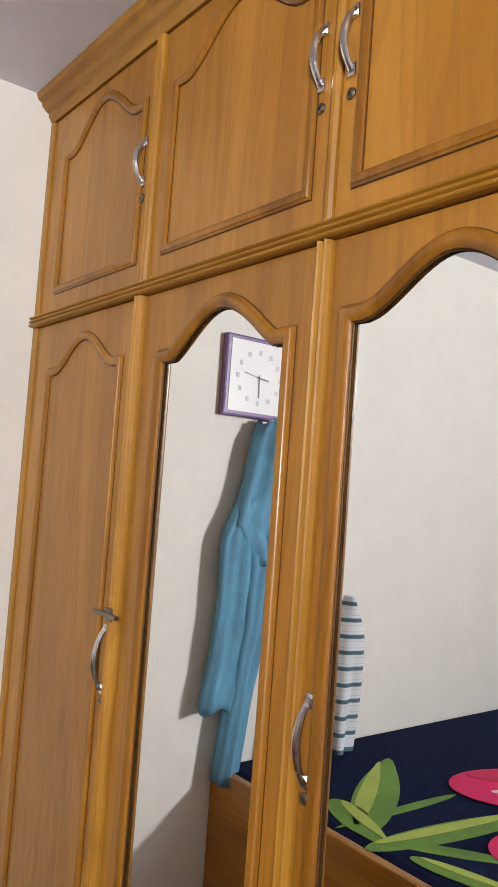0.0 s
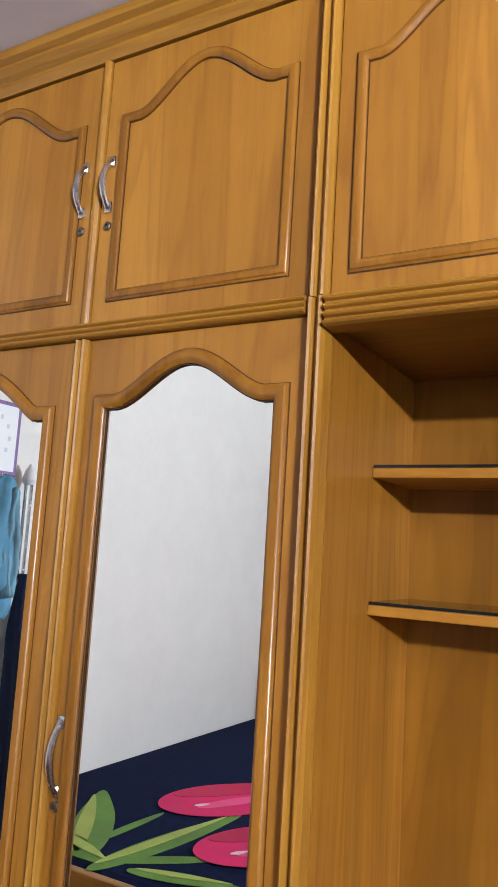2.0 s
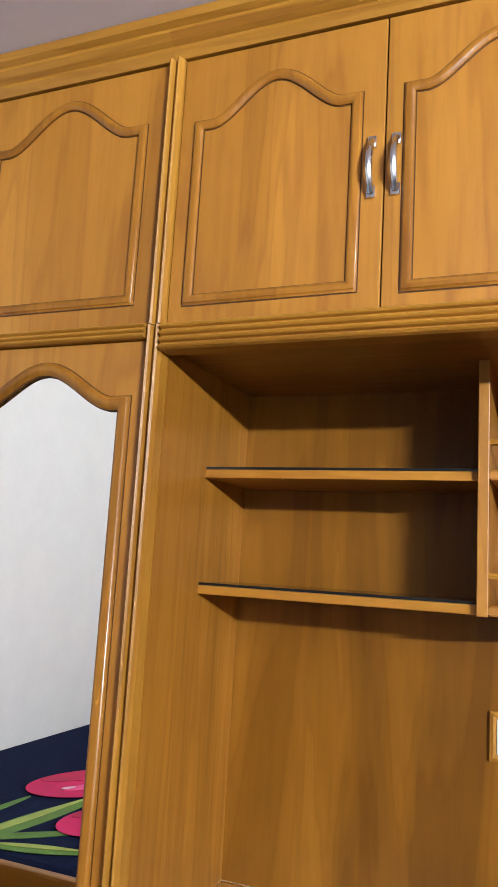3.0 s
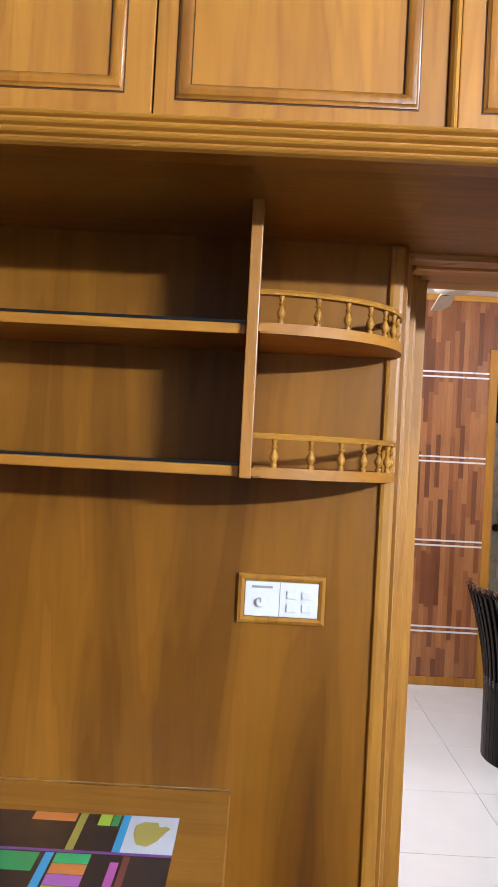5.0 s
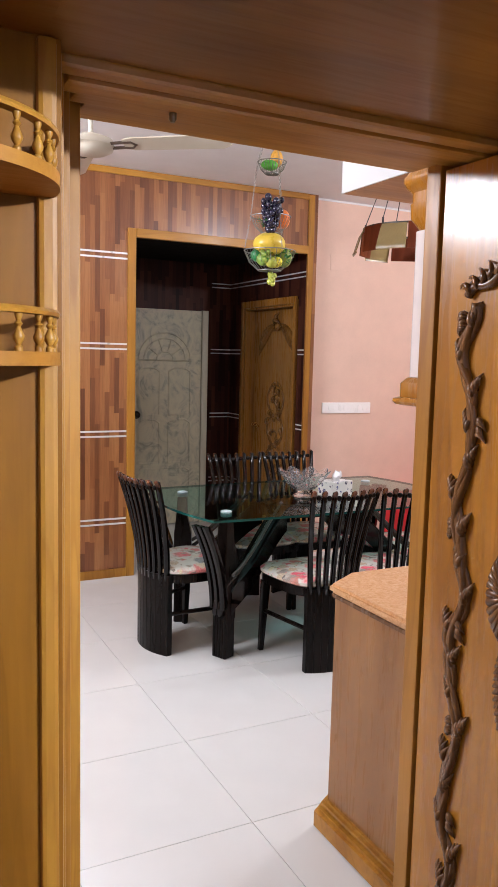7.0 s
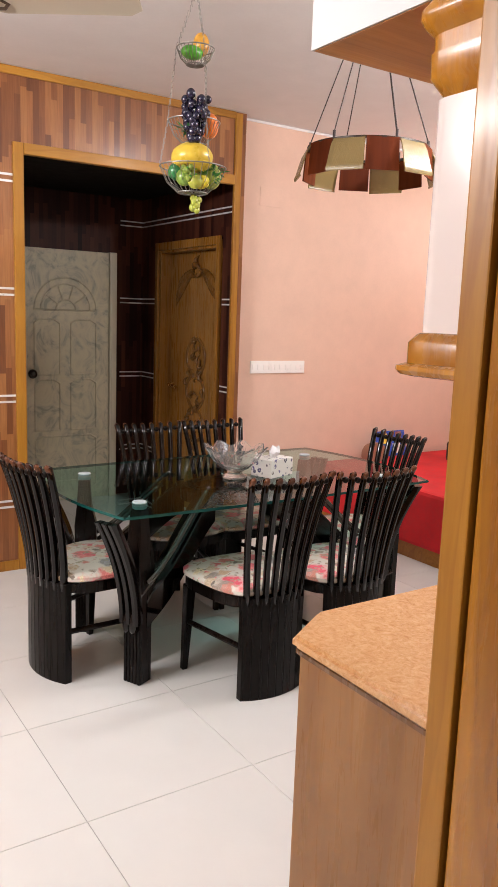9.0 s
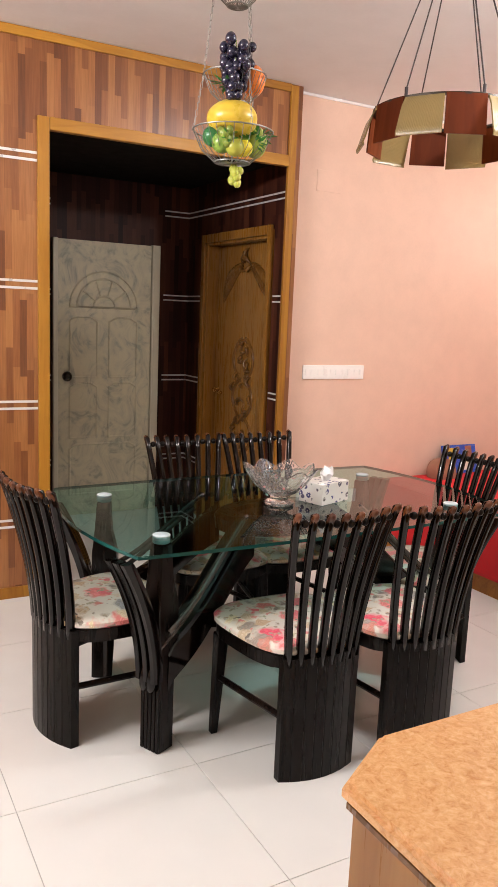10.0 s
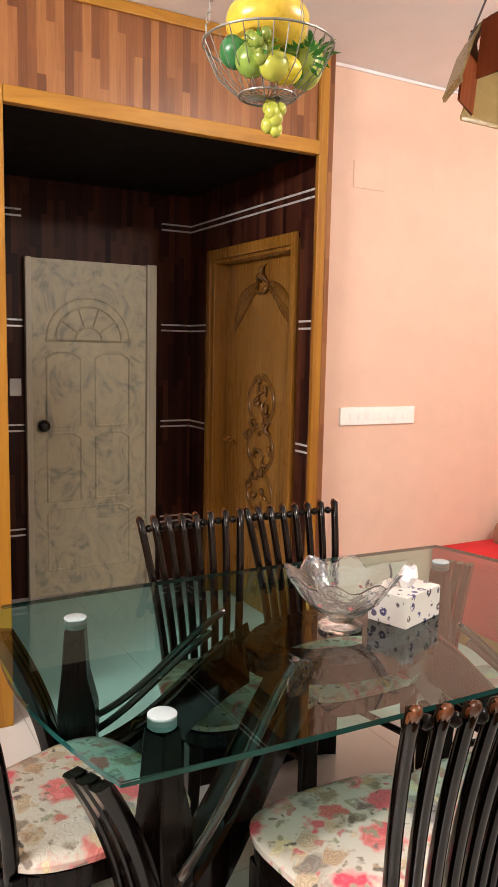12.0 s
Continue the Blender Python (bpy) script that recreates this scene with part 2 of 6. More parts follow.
def sweep(bm, path, profile, closed=False, up=Vector((0, -1, 0))):
    """Sweep a profile of (sideways, outward) offsets along a path; up is the outward way."""
    path = [Vector(p) for p in path]
    n, rings = len(path), []
    for i, p in enumerate(path):
        a = path[i - 1] if (i or closed) else None
        c = path[(i + 1) % n] if (i < n - 1 or closed) else None
        d1 = (p - a).normalized() if a is not None else None
        d2 = (c - p).normalized() if c is not None else None
        d1, d2 = d1 or d2, d2 or d1
        s1, s2 = d1.cross(up).normalized(), d2.cross(up).normalized()
        s = s1 + s2
        s = s / max(0.35, s.dot(s1)) if s.length > 1e-6 else s1
        rings.append([bm.verts.new(p + s * u + up * v) for u, v in profile])
    k = len(profile)
    for i in range(n if closed else n - 1):
        r0, r1 = rings[i], rings[(i + 1) % n]
        for j in range(k):
            bm.faces.new((r0[j], r0[(j + 1) % k], r1[(j + 1) % k], r1[j]))
    if not closed:
        bm.faces.new(rings[0])
        bm.faces.new(rings[-1][::-1])
    return bm


def lathe(bm, profile, at=(0, 0, 0), steps=16, cap=True):
    rings = []
    for r, z in profile:
        rings.append([bm.verts.new((at[0] + r * math.cos(2 * math.pi * i / steps), at[1] + r * math.sin(2 * math.pi * i / steps), at[2] + z)) for i in range(steps)])
    for a, b in zip(rings, rings[1:]):
        for i in range(steps):
            bm.faces.new((a[i], a[(i + 1) % steps], b[(i + 1) % steps], b[i]))
    if cap:
        bm.faces.new(rings[0][::-1])
        bm.faces.new(rings[-1])
    return bm


def tube(bm, path, radius, steps=8, taper=None):
    """A round bar along a path."""
    path = [Vector(p) for p in path]
    rings, ref = [], None
    for i, p in enumerate(path):
        d = (path[min(i + 1, len(path) - 1)] - path[max(i - 1, 0)]).normalized()
        ref = ref or (Vector((0, 0, 1)) if abs(d.z) < 0.9 else Vector((1, 0, 0)))
        u = (ref - d * ref.dot(d)).normalized()
        ref, v = u, d.cross(u)
        r = radius if taper is None else radius * taper[i]
        rings.append([bm.verts.new(p + r * (u * math.cos(2 * math.pi * j / steps) + v * math.sin(2 * math.pi * j / steps))) for j in range(steps)])
    for a, b in zip(rings, rings[1:]):
        for j in range(steps):
            bm.faces.new((a[j], a[(j + 1) % steps], b[(j + 1) % steps], b[j]))
    bm.faces.new(rings[0][::-1])
    bm.faces.new(rings[-1])
    return bm


def prism(bm, outline, z0, z1, bevel=0.0):
    """An upright prism over a flat outline of (x, y)."""
    lo = [bm.verts.new((x, y, z0)) for x, y in outline]
    hi = [bm.verts.new((x, y, z1)) for x, y in outline]
    n = len(outline)
    bm.faces.new(lo[::-1])
    top = bm.faces.new(hi)
    for i in range(n):
        bm.faces.new((lo[i], lo[(i + 1) % n], hi[(i + 1) % n], hi[i]))
    if bevel:
        bmesh.ops.bevel(bm, geom=[e for e in bm.edges if all(abs(v.co.z - z1) < 1e-6 or abs(v.co.z - z0) < 1e-6 for v in e.verts) and abs(e.verts[0].co.z - e.verts[1].co.z) < 1e-6], offset=bevel, segments=2, affect="EDGES")
    return bm


def cathedral(x0, x1, z0, z1, rise, step=0.1, n=12, y=0.0, full=0.78):
    """Outline of an arch-topped panel in the plane y, from the lower left round to the upper left."""
    w = x1 - x0
    pts = [(x0, y, z0), (x1, y, z0), (x1, y, z1), (x1 - step * w, y, z1)]
    a, b = x1 - step * w, (x0 + x1) / 2
    for i in range(1, n):
        t = i / n
        pts.append((a + (b - a) * t, y, z1 + rise * (0.5 - 0.5 * math.cos(math.pi * t)) ** full))
    half = pts[3:]
    pts.append((b, y, z1 + rise))
    pts += [(2 * b - x, yy, z) for x, yy, z in reversed(half)]
    pts.append((x0, y, z1))
    return pts


BEAD = [(-0.011, -0.002), (-0.011, 0.004), (-0.006, 0.009), (0.0, 0.011), (0.006, 0.009), (0.009, 0.004), (0.011, 0.003), (0.011, -0.002)]
Y0 = 1.37          # front plane of the wardrobe doors
WALL = 1.87        # bedroom face of the door wall
CEIL = 2.79


def pull(parent, x, y, z0, z1, bow=0.024):
    """A bowed metal pull with its two feet."""
    bm = bmesh.new()
    n = 12
    pts = [(x, y - 0.004 - bow * math.sin(math.pi * i / n) ** 0.7, z0 + (z1 - z0) * i / n) for i in range(n + 1)]
    tube(bm, pts, 0.0065, 8, [1.25 if i in (0, n) else 0.85 + 0.3 * math.sin(math.pi * i / n) for i in range(n + 1)])
    for z in (z0, z1):
        box(bm, x - 0.009, x + 0.009, y - 0.006, y, z - 0.012, z + 0.012, 0.002)
    return part("handle", bm, CHROME, parent, "bowed chrome pull", True)


def keyhole(parent, x, y, z):
    bm = bmesh.new()
    lathe(bm, [(0.0105, 0), (0.0105, 0.003), (0.008, 0.005), (0.0035, 0.005), (0.003, 0.001)], steps=16)
    bm.transform(Matrix.Translation((x, y, z)) @ Matrix.Rotation(radians(90), 4, "X"))
    return part("lock", bm, plain_grey, parent, "small round cylinder lock", True)


plain_grey = plain("lock_metal", (0.25, 0.22, 0.18), 0.35, 1.0)


def cabinet_door(parent, x0, x1, z0, z1, px0, px1, pz0, pz1, rise, mirror=False, step=0.1, full=0.78):
    """A door slab with an arched bead; mirror doors are cut through and hold a mirror behind the bead."""
    path = cathedral(px0, px1, pz0, pz1, rise, step, y=Y0, full=full)
    bm = bmesh.new()
    if not mirror:
        box(bm, x0, x1, Y0, Y0 + 0.02, z0, z1, 0.002)
        slab = part("door", bm, WOOD, parent)
    else:
        out = [(x0, z0), (x1, z0), (x1, z1), (x0, z1)]
        hole = [(p[0], p[2]) for p in path]
        k = len(hole)
        for y in (Y0, Y0 + 0.02):
            o = [bm.verts.new((x, y, z)) for x, z in out]
            h = [bm.verts.new((x, y, z)) for x, z in hole]
            bm.faces.new((o[0], o[1], h[1], h[0]))
            bm.faces.new((o[1], o[2], h[2], h[1]))
            bm.faces.new((o[3], o[0], h[0], h[k - 1]))
            top = h[2:k]
            mid = len(top) // 2
            mv = bm.verts.new(((x0 + x1) / 2, y, z1))
            for i in range(len(top) - 1):
                bm.faces.new((top[i], top[i + 1], o[2] if i < mid - 3 else (o[3] if i >= mid + 3 else mv)))
            bm.faces.new((top[mid - 3], mv, o[2]))
            bm.faces.new((top[mid + 3], o[3], mv))
        slab = part("door", bm, WOOD, parent)
        b2 = bmesh.new()
        vs = [b2.verts.new((x, Y0 + 0.006, z)) for x, z in hole]
        b2.faces.new(vs)
        ext = bmesh.ops.extrude_face_region(b2, geom=b2.faces[:])
        bmesh.ops.translate(b2, vec=(0, 0.004, 0), verts=[v for v in ext["geom"] if isinstance(v, bmesh.types.BMVert)])
        part("mirror", b2, MIRROR, slab, "clear silvered mirror glass")
    prof = BEAD if not mirror else [(u * 1.3, v * 1.3) for u, v in BEAD]
    part("moulding", sweep(bmesh.new(), path, prof, True), BEADWOOD, slab, "arched half-round bead", True)
    edge = 0.0165 if mirror else 0.0132
    part("groove", sweep(bmesh.new(), path, [(-edge, -0.002), (-edge, 0.0008), (edge, 0.0008), (edge, -0.002)], True), GROOVE, slab, "dark stained groove")
    return slab


def band_grooves(x0, x1, z0, z1, proud, lines):
    bm = bmesh.new()
    h = (z1 - z0) / lines
    for i in range(1, lines):
        z = z0 + h * i
        box(bm, x0, x1, Y0 - proud * 0.66, Y0, z - 0.0012, z + 0.0012)
    return bm


def reeded(x0, x1, z0, z1, proud, lines=4, trough=0.55):
    """A band along x with rounded reeds."""
    bm = bmesh.new()
    h = (z1 - z0) / lines
    prof = [(0.02, z0)]
    for i in range(lines):
        for a in (0.08, 0.3, 0.5, 0.7, 0.92):
            prof.append((-proud * (trough + (1 - trough) * math.sin(math.pi * a)), z0 + h * (i + a)))
    prof.append((0.02, z1))
    a = [bm.verts.new((x0, Y0 + p, z)) for p, z in prof]
    b = [bm.verts.new((x1, Y0 + p, z)) for p, z in prof]
    for i in range(len(prof)):
        j = (i + 1) % len(prof)
        bm.faces.new((a[i], a[j], b[j], b[i]))
    bm.faces.new(a[::-1])
    bm.faces.new(b)
    return bm


def post(x0, x1, z0, z1, proud, lines=2):
    bm = reeded(z0, z1, x0, x1, proud, lines, 0.1)
    for v in bm.verts:
        v.co = (v.co.z, v.co.y, v.co.x)
    return bm


def cornice(x0, x1):
    prof = [(0.02, 2.712), (-0.006, 2.712), (-0.012, 2.722), (-0.018, 2.73), (-0.018, 2.738), (-0.03, 2.745), (-0.042, 2.757), (-0.042, 2.765), (-0.056, 2.772), (-0.062, 2.789), (0.02, 2.789)]
    bm = bmesh.new()
    a = [bm.verts.new((x0, Y0 + p, z)) for p, z in prof]
    b = [bm.verts.new((x1, Y0 + p, z)) for p, z in prof]
    for i in range(len(prof)):
        j = (i + 1) % len(prof)
        bm.faces.new((a[i], a[j], b[j], b[i]))
    bm.faces.new(a[::-1])
    bm.faces.new(b)
    return bm


# ---- rooms ----
XL, YB = -1.99, -2.02      # bedroom's left and back walls
XR = 4.4
DX0, DX1 = -0.3, 6.0       # dining room's side walls
YD, YP = 5.68, 5.76        # clad wall face and pink wall face
YA, XA = 7.2, 3.66         # alcove's back and right walls
JX0, JX1, HEAD = 0.933, 1.815, 2.04

bm = boxed(XL - 0.12, XL, YB - 0.12, WALL + 0.28, -0.02, CEIL)
structure("wall_west", bm, CREAM, "cream painted plaster bedroom wall", "wall")
structure("wall_south", boxed(XL, XR, YB - 0.12, YB, -0.02, CEIL), CREAM, "cream painted plaster wall behind the bed", "wall")
# Out of view; coloured dark to cut the light bounced into the recess.
structure("wall_east", boxed(XR, XR + 0.12, YB - 0.12, WALL, -0.02, CEIL), plain("low_bounce_brown_wall", (0.1, 0.06, 0.035), 0.6), "unseen bedroom side wall, dark brown to cut bounced light", "wall")
bm = boxed(XL, 0.799, WALL + 0.06, 2.19, -0.02, CEIL)
box(bm, JX1 + 0.055, DX1, WALL, 2.14, -0.02, CEIL)
box(bm, 0.799, JX1 + 0.055, WALL + 0.06, 2.14, HEAD + 0.055, CEIL)
box(bm, 0.799, JX1 + 0.055, 2.14, 2.19, HEAD + 0.055, CEIL)
structure("wall_between", bm, CREAM, "thick plaster wall with the doorway between the rooms", "wall")
structure("ceiling_bedroom", boxed(XL, XR, YB, WALL + 0.28, CEIL, CEIL + 0.1), plain("cool_white_paint", (0.77, 0.79, 0.9), 0.7, vary=0.04, scale=50), "white painted bedroom ceiling", "ceiling")
structure("ceiling_dining", boxed(DX0, DX1, 2.15, YP + 0.1, CEIL + 0.01, CEIL + 0.11), WHITE, "white painted dining room ceiling", "ceiling")
# Unseen floor, kept dark so that less bounce fills the shadows.
structure("floor_bedroom", boxed(XL, XR, YB, 2.15, -0.1, -0.002), plain("low_bounce_brown_floor", (0.06, 0.04, 0.03), 0.5), "unseen bedroom floor, dark brown to cut bounced light", "floor")
structure("wall_dining_west", boxed(DX0 - 0.12, DX0, 2.15, YP, -0.02, CEIL + 0.01), PINK, "pink painted dining room side wall", "wall")
structure("wall_dining_east", boxed(DX1, DX1 + 0.12, 2.15, YP + 0.1, -0.02, CEIL + 0.01), PINK, "pink painted dining room end wall", "wall")
structure("wall_pink", boxed(3.665, DX1, YP, YP + 0.12, -0.02, CEIL + 0.01), PINK, "satin pink painted dining room wall", "wall")
OX0, OX1, OZ = 2.205, 3.587, 2.385
bm = boxed(DX0, OX0, YD, YD + 0.12, -0.02, CEIL + 0.01)
box(bm, OX0, 3.66, YD + 0.026, YD + 0.12, OZ, CEIL + 0.01)
box(bm, OX0, OX1, YD, YD + 0.026, OZ, CEIL + 0.01)
box(bm, OX1, 3.66, YD, YD + 0.025, -0.02, CEIL + 0.01)
structure("wall_clad", bm, STAVES, "wall clad in mixed brown stave laminate", "wall")
structure("wall_alcove_back", boxed(1.9, XA + 0.12, YA, YA + 0.12, -0.02, 2.7), SHADED_MAHOGANY, "dark stave-clad wall at the back of the alcove", "wall")
bm = boxed(XA, XA + 0.12, YD + 0.12, 5.98, -0.02, 2.7)
box(bm, XA, XA + 0.004, YD + 0.025, YD + 0.12, -0.02, 2.7)
box(bm, XA, XA + 0.12, 6.86, YA, -0.02, 2.7)
box(bm, XA, XA + 0.12, 5.98, 6.86, 2.0, 2.7)
structure("wall_alcove_right", bm, SHADED_MAHOGANY, "stave-clad alcove side wall with a doorway", "wall")
structure("wall_alcove_left", boxed(2.0, 2.12, YD + 0.12, YA, -0.02, 2.7), SHADED_MAHOGANY, "stave-clad alcove side wall", "wall")
# Ceiling colour is near-black: the unlit alcove's darkness is painted in.
structure("ceiling_alcove", boxed(2.0, XA + 0.12, YD + 0.12, YA, 2.42, 2.65), plain("unlit_ceiling_black", (0.012, 0.01, 0.009), 0.8, spec=0.08), "low alcove ceiling coloured near-black for its unlit shade", "ceiling")

# wooden trims of the clad wall
for name, b in (("trim_opening_left", (OX0 - 0.045, OX0 + 0.012, YD - 0.018, YD + 0.02, 0, OZ + 0.03)),
                ("trim_opening_right", (OX1 - 0.012, OX1 + 0.034, YD - 0.018, YD + 0.002, 0, CEIL)),
                ("trim_foot", (DX0, OX0 - 0.046, YD - 0.014, YD, 0, 0.06))):
    structure(name, boxed(*b, bevel=0.004), TRIM, "honey wood trim strip on the clad wall", "trim")
for name, b in (("trim_opening_top", (OX0 + 0.013, OX1 - 0.013, YD - 0.022, YD + 0.02, OZ - 0.03, OZ + 0.03)),
                ("trim_ceiling", (DX0, OX1 - 0.013, YD - 0.016, YD, CEIL - 0.035, CEIL + 0.008))):
    structure(name, boxed(*b, bevel=0.004), TRIM_X, "honey wood trim strip on the clad wall", "trim")
ALU = plain("pale_metal_strip", (0.8, 0.8, 0.78), 0.3, 0.3, 0.04)
for z in (2.225, 1.615, 1.015, 0.4):
    for dz in (0.0, 0.035):
        structure("trim_strip", boxed(DX0, OX0 - 0.046, YD - 0.004, YD, z - 0.006 + dz - 0.017, z + 0.006 + dz - 0.017), ALU, "thin pale metal strip", "trim")
        structure("trim_strip", boxed(2.12, 2.615, YA - 0.004, YA, z - 0.022 + dz, z - 0.012 + dz), ALU, "thin pale metal strip", "trim")
        structure("trim_strip", boxed(3.46, XA, YA - 0.004, YA, z - 0.022 + dz, z - 0.012 + dz), ALU, "thin pale metal strip", "trim")
        if z > 2:
            structure("trim_strip", boxed(XA - 0.004, XA, YD + 0.03, YA - 0.004, z - 0.022 + dz, z - 0.012 + dz), ALU, "thin pale metal strip", "trim")
        else:
            structure("trim_strip", boxed(XA - 0.004, XA, YD + 0.03, 5.92, z - 0.022 + dz, z - 0.012 + dz), ALU, "thin pale metal strip", "trim")
            structure("trim_strip", boxed(XA - 0.004, XA, 6.92, YA - 0.004, z - 0.022 + dz, z - 0.012 + dz), ALU, "thin pale metal strip", "trim")
structure("trim_cornice_line", boxed(3.665, DX1, YP - 0.01, YP, CEIL - 0.006, CEIL + 0.008), WHITE, "thin white line where wall meets ceiling", "trim")


# ---- wardrobe wall ----
def wardrobe_unit(name, label, x0, x1, z0, z1, group, m=None):
    w = thing(name, label, "wardrobe" if z0 < 1 else "cabinet", group=group)
    part("carcass", boxed(x0, x1, Y0 + 0.022, WALL + 0.055, z0, z1), WOOD, w)
    if m is not None:
        w.matrix_world = m
    return w


UP = "upper cabinets along the wardrobe wall"
LOW = "tall wardrobe units"
# corner bay
u = wardrobe_unit("corner_cabinet", "honey wood corner cupboard with one arched panel door", XL, -1.345, 2.085, 2.712, UP)
d = cabinet_door(u, XL + 0.03, -1.348, 2.102, 2.708, -1.855, -1.392, 2.165, 2.565, 0.1)
pull(d, -1.375, Y0, 2.36, 2.46)
keyhole(d, -1.375, Y0, 2.318)
part("cornice", cornice(XL, -1.33), TRIM_X, u)
part("band", reeded(XL, -1.33, 2.066, 2.1, 0.024, 3), TRIM_X, u)
part("band_groove", band_grooves(XL, -1.33, 2.066, 2.1, 0.024, 3), GROOVE, u)
part("post", post(-1.346, -1.314, 2.101, 2.71, 0.014, 2), TRIM, u)
part("end_strip", boxed(XL, XL + 0.028, Y0 - 0.008, Y0 + 0.02, 2.101, 2.71, bevel=0.004), TRIM, u)
u = wardrobe_unit("corner_wardrobe", "honey wood corner wardrobe with a plain arched panel door", XL, -1.345, 0.0, 2.065, LOW)
d = cabinet_door(u, XL + 0.03, -1.348, 0.08, 2.064, -1.85, -1.415, 0.2, 1.92, 0.085)
pull(d, -1.375, Y0, 1.13, 1.27)
keyhole(d, -1.375, Y0, 1.1)
bm = bmesh.new()
tube(bm, [(-1.4, Y0 - 0.024, 1.31), (-1.29, Y0 - 0.024, 1.31)], 0.006)
box(bm, -1.36, -1.32, Y0 - 0.022, Y0, 1.295, 1.325, 0.002)
part("bolt", bm, plain_grey, d, "small sliding bolt", True)
part("post", post(-1.346, -1.314, 0.02, 2.065, 0.02, 2), TRIM, u)
part("end_strip", boxed(XL, XL + 0.028, Y0 - 0.008, Y0 + 0.02, 0.0, 2.065, bevel=0.004), TRIM, u)

# double upper cabinet and the mirror wardrobes below it
u = wardrobe_unit("upper_cabinet", "honey wood upper cabinet with two arched panel doors", -1.313, -0.15, 2.085, 2.712, UP)
d = cabinet_door(u, -1.311, -0.71, 2.10, 2.708, -1.25, -0.757, 2.165, 2.56, 0.105)
pull(d, -0.735, Y0, 2.36, 2.465)
keyhole(d, -0.735, Y0, 2.318)
d = cabinet_door(u, -0.682, -0.168, 2.10, 2.708, -0.632, -0.222, 2.158, 2.56, 0.095)
pull(d, -0.659, Y0, 2.36, 2.465)
keyhole(d, -0.659, Y0, 2.318)
part("post", post(-0.709, -0.683, 2.096, 2.711, 0.012, 1), TRIM, u)
part("post", post(-0.165, -0.125, 2.096, 2.711, 0.02, 2), TRIM, u)
part("cornice", cornice(-1.33, -0.15), TRIM_X, u)
part("band", reeded(-1.33, -0.166, 2.066, 2.1, 0.024, 3), TRIM_X, u)
part("band_groove", band_grooves(-1.33, -0.166, 2.066, 2.1, 0.024, 3), GROOVE, u)
u = wardrobe_unit("mirror_wardrobe", "honey wood wardrobe with an arched mirror door", -1.313, -0.712, 0.0, 2.065, LOW)
d = cabinet_door(u, -1.311, -0.713, 0.08, 2.064, -1.225, -0.775, 0.25, 1.912, 0.095, True, 0.1, 0.58)
part("post", post(-0.711, -0.675, 0.02, 2.065, 0.018, 2), TRIM, u)
u = wardrobe_unit("mirror_wardrobe", "honey wood wardrobe with an arched mirror door", -0.674, -0.15, 0.0, 2.065, LOW)
d = cabinet_door(u, -0.674, -0.168, 0.08, 2.064, -0.634, -0.21, 0.25, 1.93, 0.082, True, 0.09)
pull(d, -0.658, Y0, 1.16, 1.29)
keyhole(d, -0.658, Y0, 1.132)
part("post", post(-0.166, -0.126, 0.02, 2.094, 0.022, 2), TRIM, u)

# cupboards over the recess and the doorway
u = wardrobe_unit("upper_cabinet", "honey wood upper cabinet over the desk recess", -0.124, 0.795, 2.085, 2.712, UP)
d = cabinet_door(u, -0.124, 0.3285, 2.10, 2.708, -0.08, 0.272, 2.146, 2.543, 0.087)
pull(d, 0.305, Y0, 2.335, 2.44)
d = cabinet_door(u, 0.3315, 0.788, 2.10, 2.708, 0.377, 0.733, 2.138, 2.545, 0.085)
pull(d, 0.353, Y0, 2.335, 2.44)
part("post", post(0.789, 0.806, 2.096, 2.711, 0.014, 1), TRIM, u)
part("cornice", cornice(-0.15, 0.8), TRIM_X, u)
part("band", reeded(-0.125, 0.8, 2.035, 2.095, 0.03), TRIM_X, u)
part("band_groove", band_grooves(-0.125, 0.8, 2.035, 2.095, 0.03, 4), GROOVE, u)
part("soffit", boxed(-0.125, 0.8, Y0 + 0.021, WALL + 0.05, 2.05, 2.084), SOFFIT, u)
u = wardrobe_unit("upper_cabinet", "honey wood upper cabinet over the doorway", 0.8, 1.92, 2.085, 2.712, UP)
d = cabinet_door(u, 0.807, 1.355, 2.10, 2.708, 0.856, 1.31, 2.138, 2.545, 0.09)
pull(d, 1.335, Y0, 2.335, 2.44)
d = cabinet_door(u, 1.358, 1.9, 2.10, 2.708, 1.405, 1.855, 2.138, 2.545, 0.09)
part("cornice", cornice(0.8, 1.92), TRIM_X, u)
part("band", reeded(0.8, 1.92, 2.035, 2.095, 0.03), TRIM_X, u)
part("band_groove", band_grooves(0.8, 1.92, 2.035, 2.095, 0.03, 4), GROOVE, u)
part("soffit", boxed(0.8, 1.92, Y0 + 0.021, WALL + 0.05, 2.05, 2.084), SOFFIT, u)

# panelled desk recess
rec = thing("desk_recess", "honey wood panelled recess with open shelves beside the doorway", "shelf unit")
part("side_panel", boxed(-0.15, -0.125, Y0 + 0.022, WALL, 0.0, 2.05), WOOD, rec)
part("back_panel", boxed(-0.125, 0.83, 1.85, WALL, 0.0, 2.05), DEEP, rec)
SH1, SH2 = 1.822, 1.556
for z in (SH1, SH2):
    sh = part("shelf", boxed(-0.125, 0.489, 1.605, 1.85, z - 0.02, z, bevel=0.003), WOOD_X, rec)
    part("glass_sheet", boxed(-0.123, 0.487, 1.608, 1.848, z + 0.0005, z + 0.006), DARKGLASS, sh, "dark tinted glass sheet")
part("divider", boxed(0.49, 0.512, 1.585, 1.85, SH2 - 0.022, 2.05, bevel=0.002), WOOD, rec)


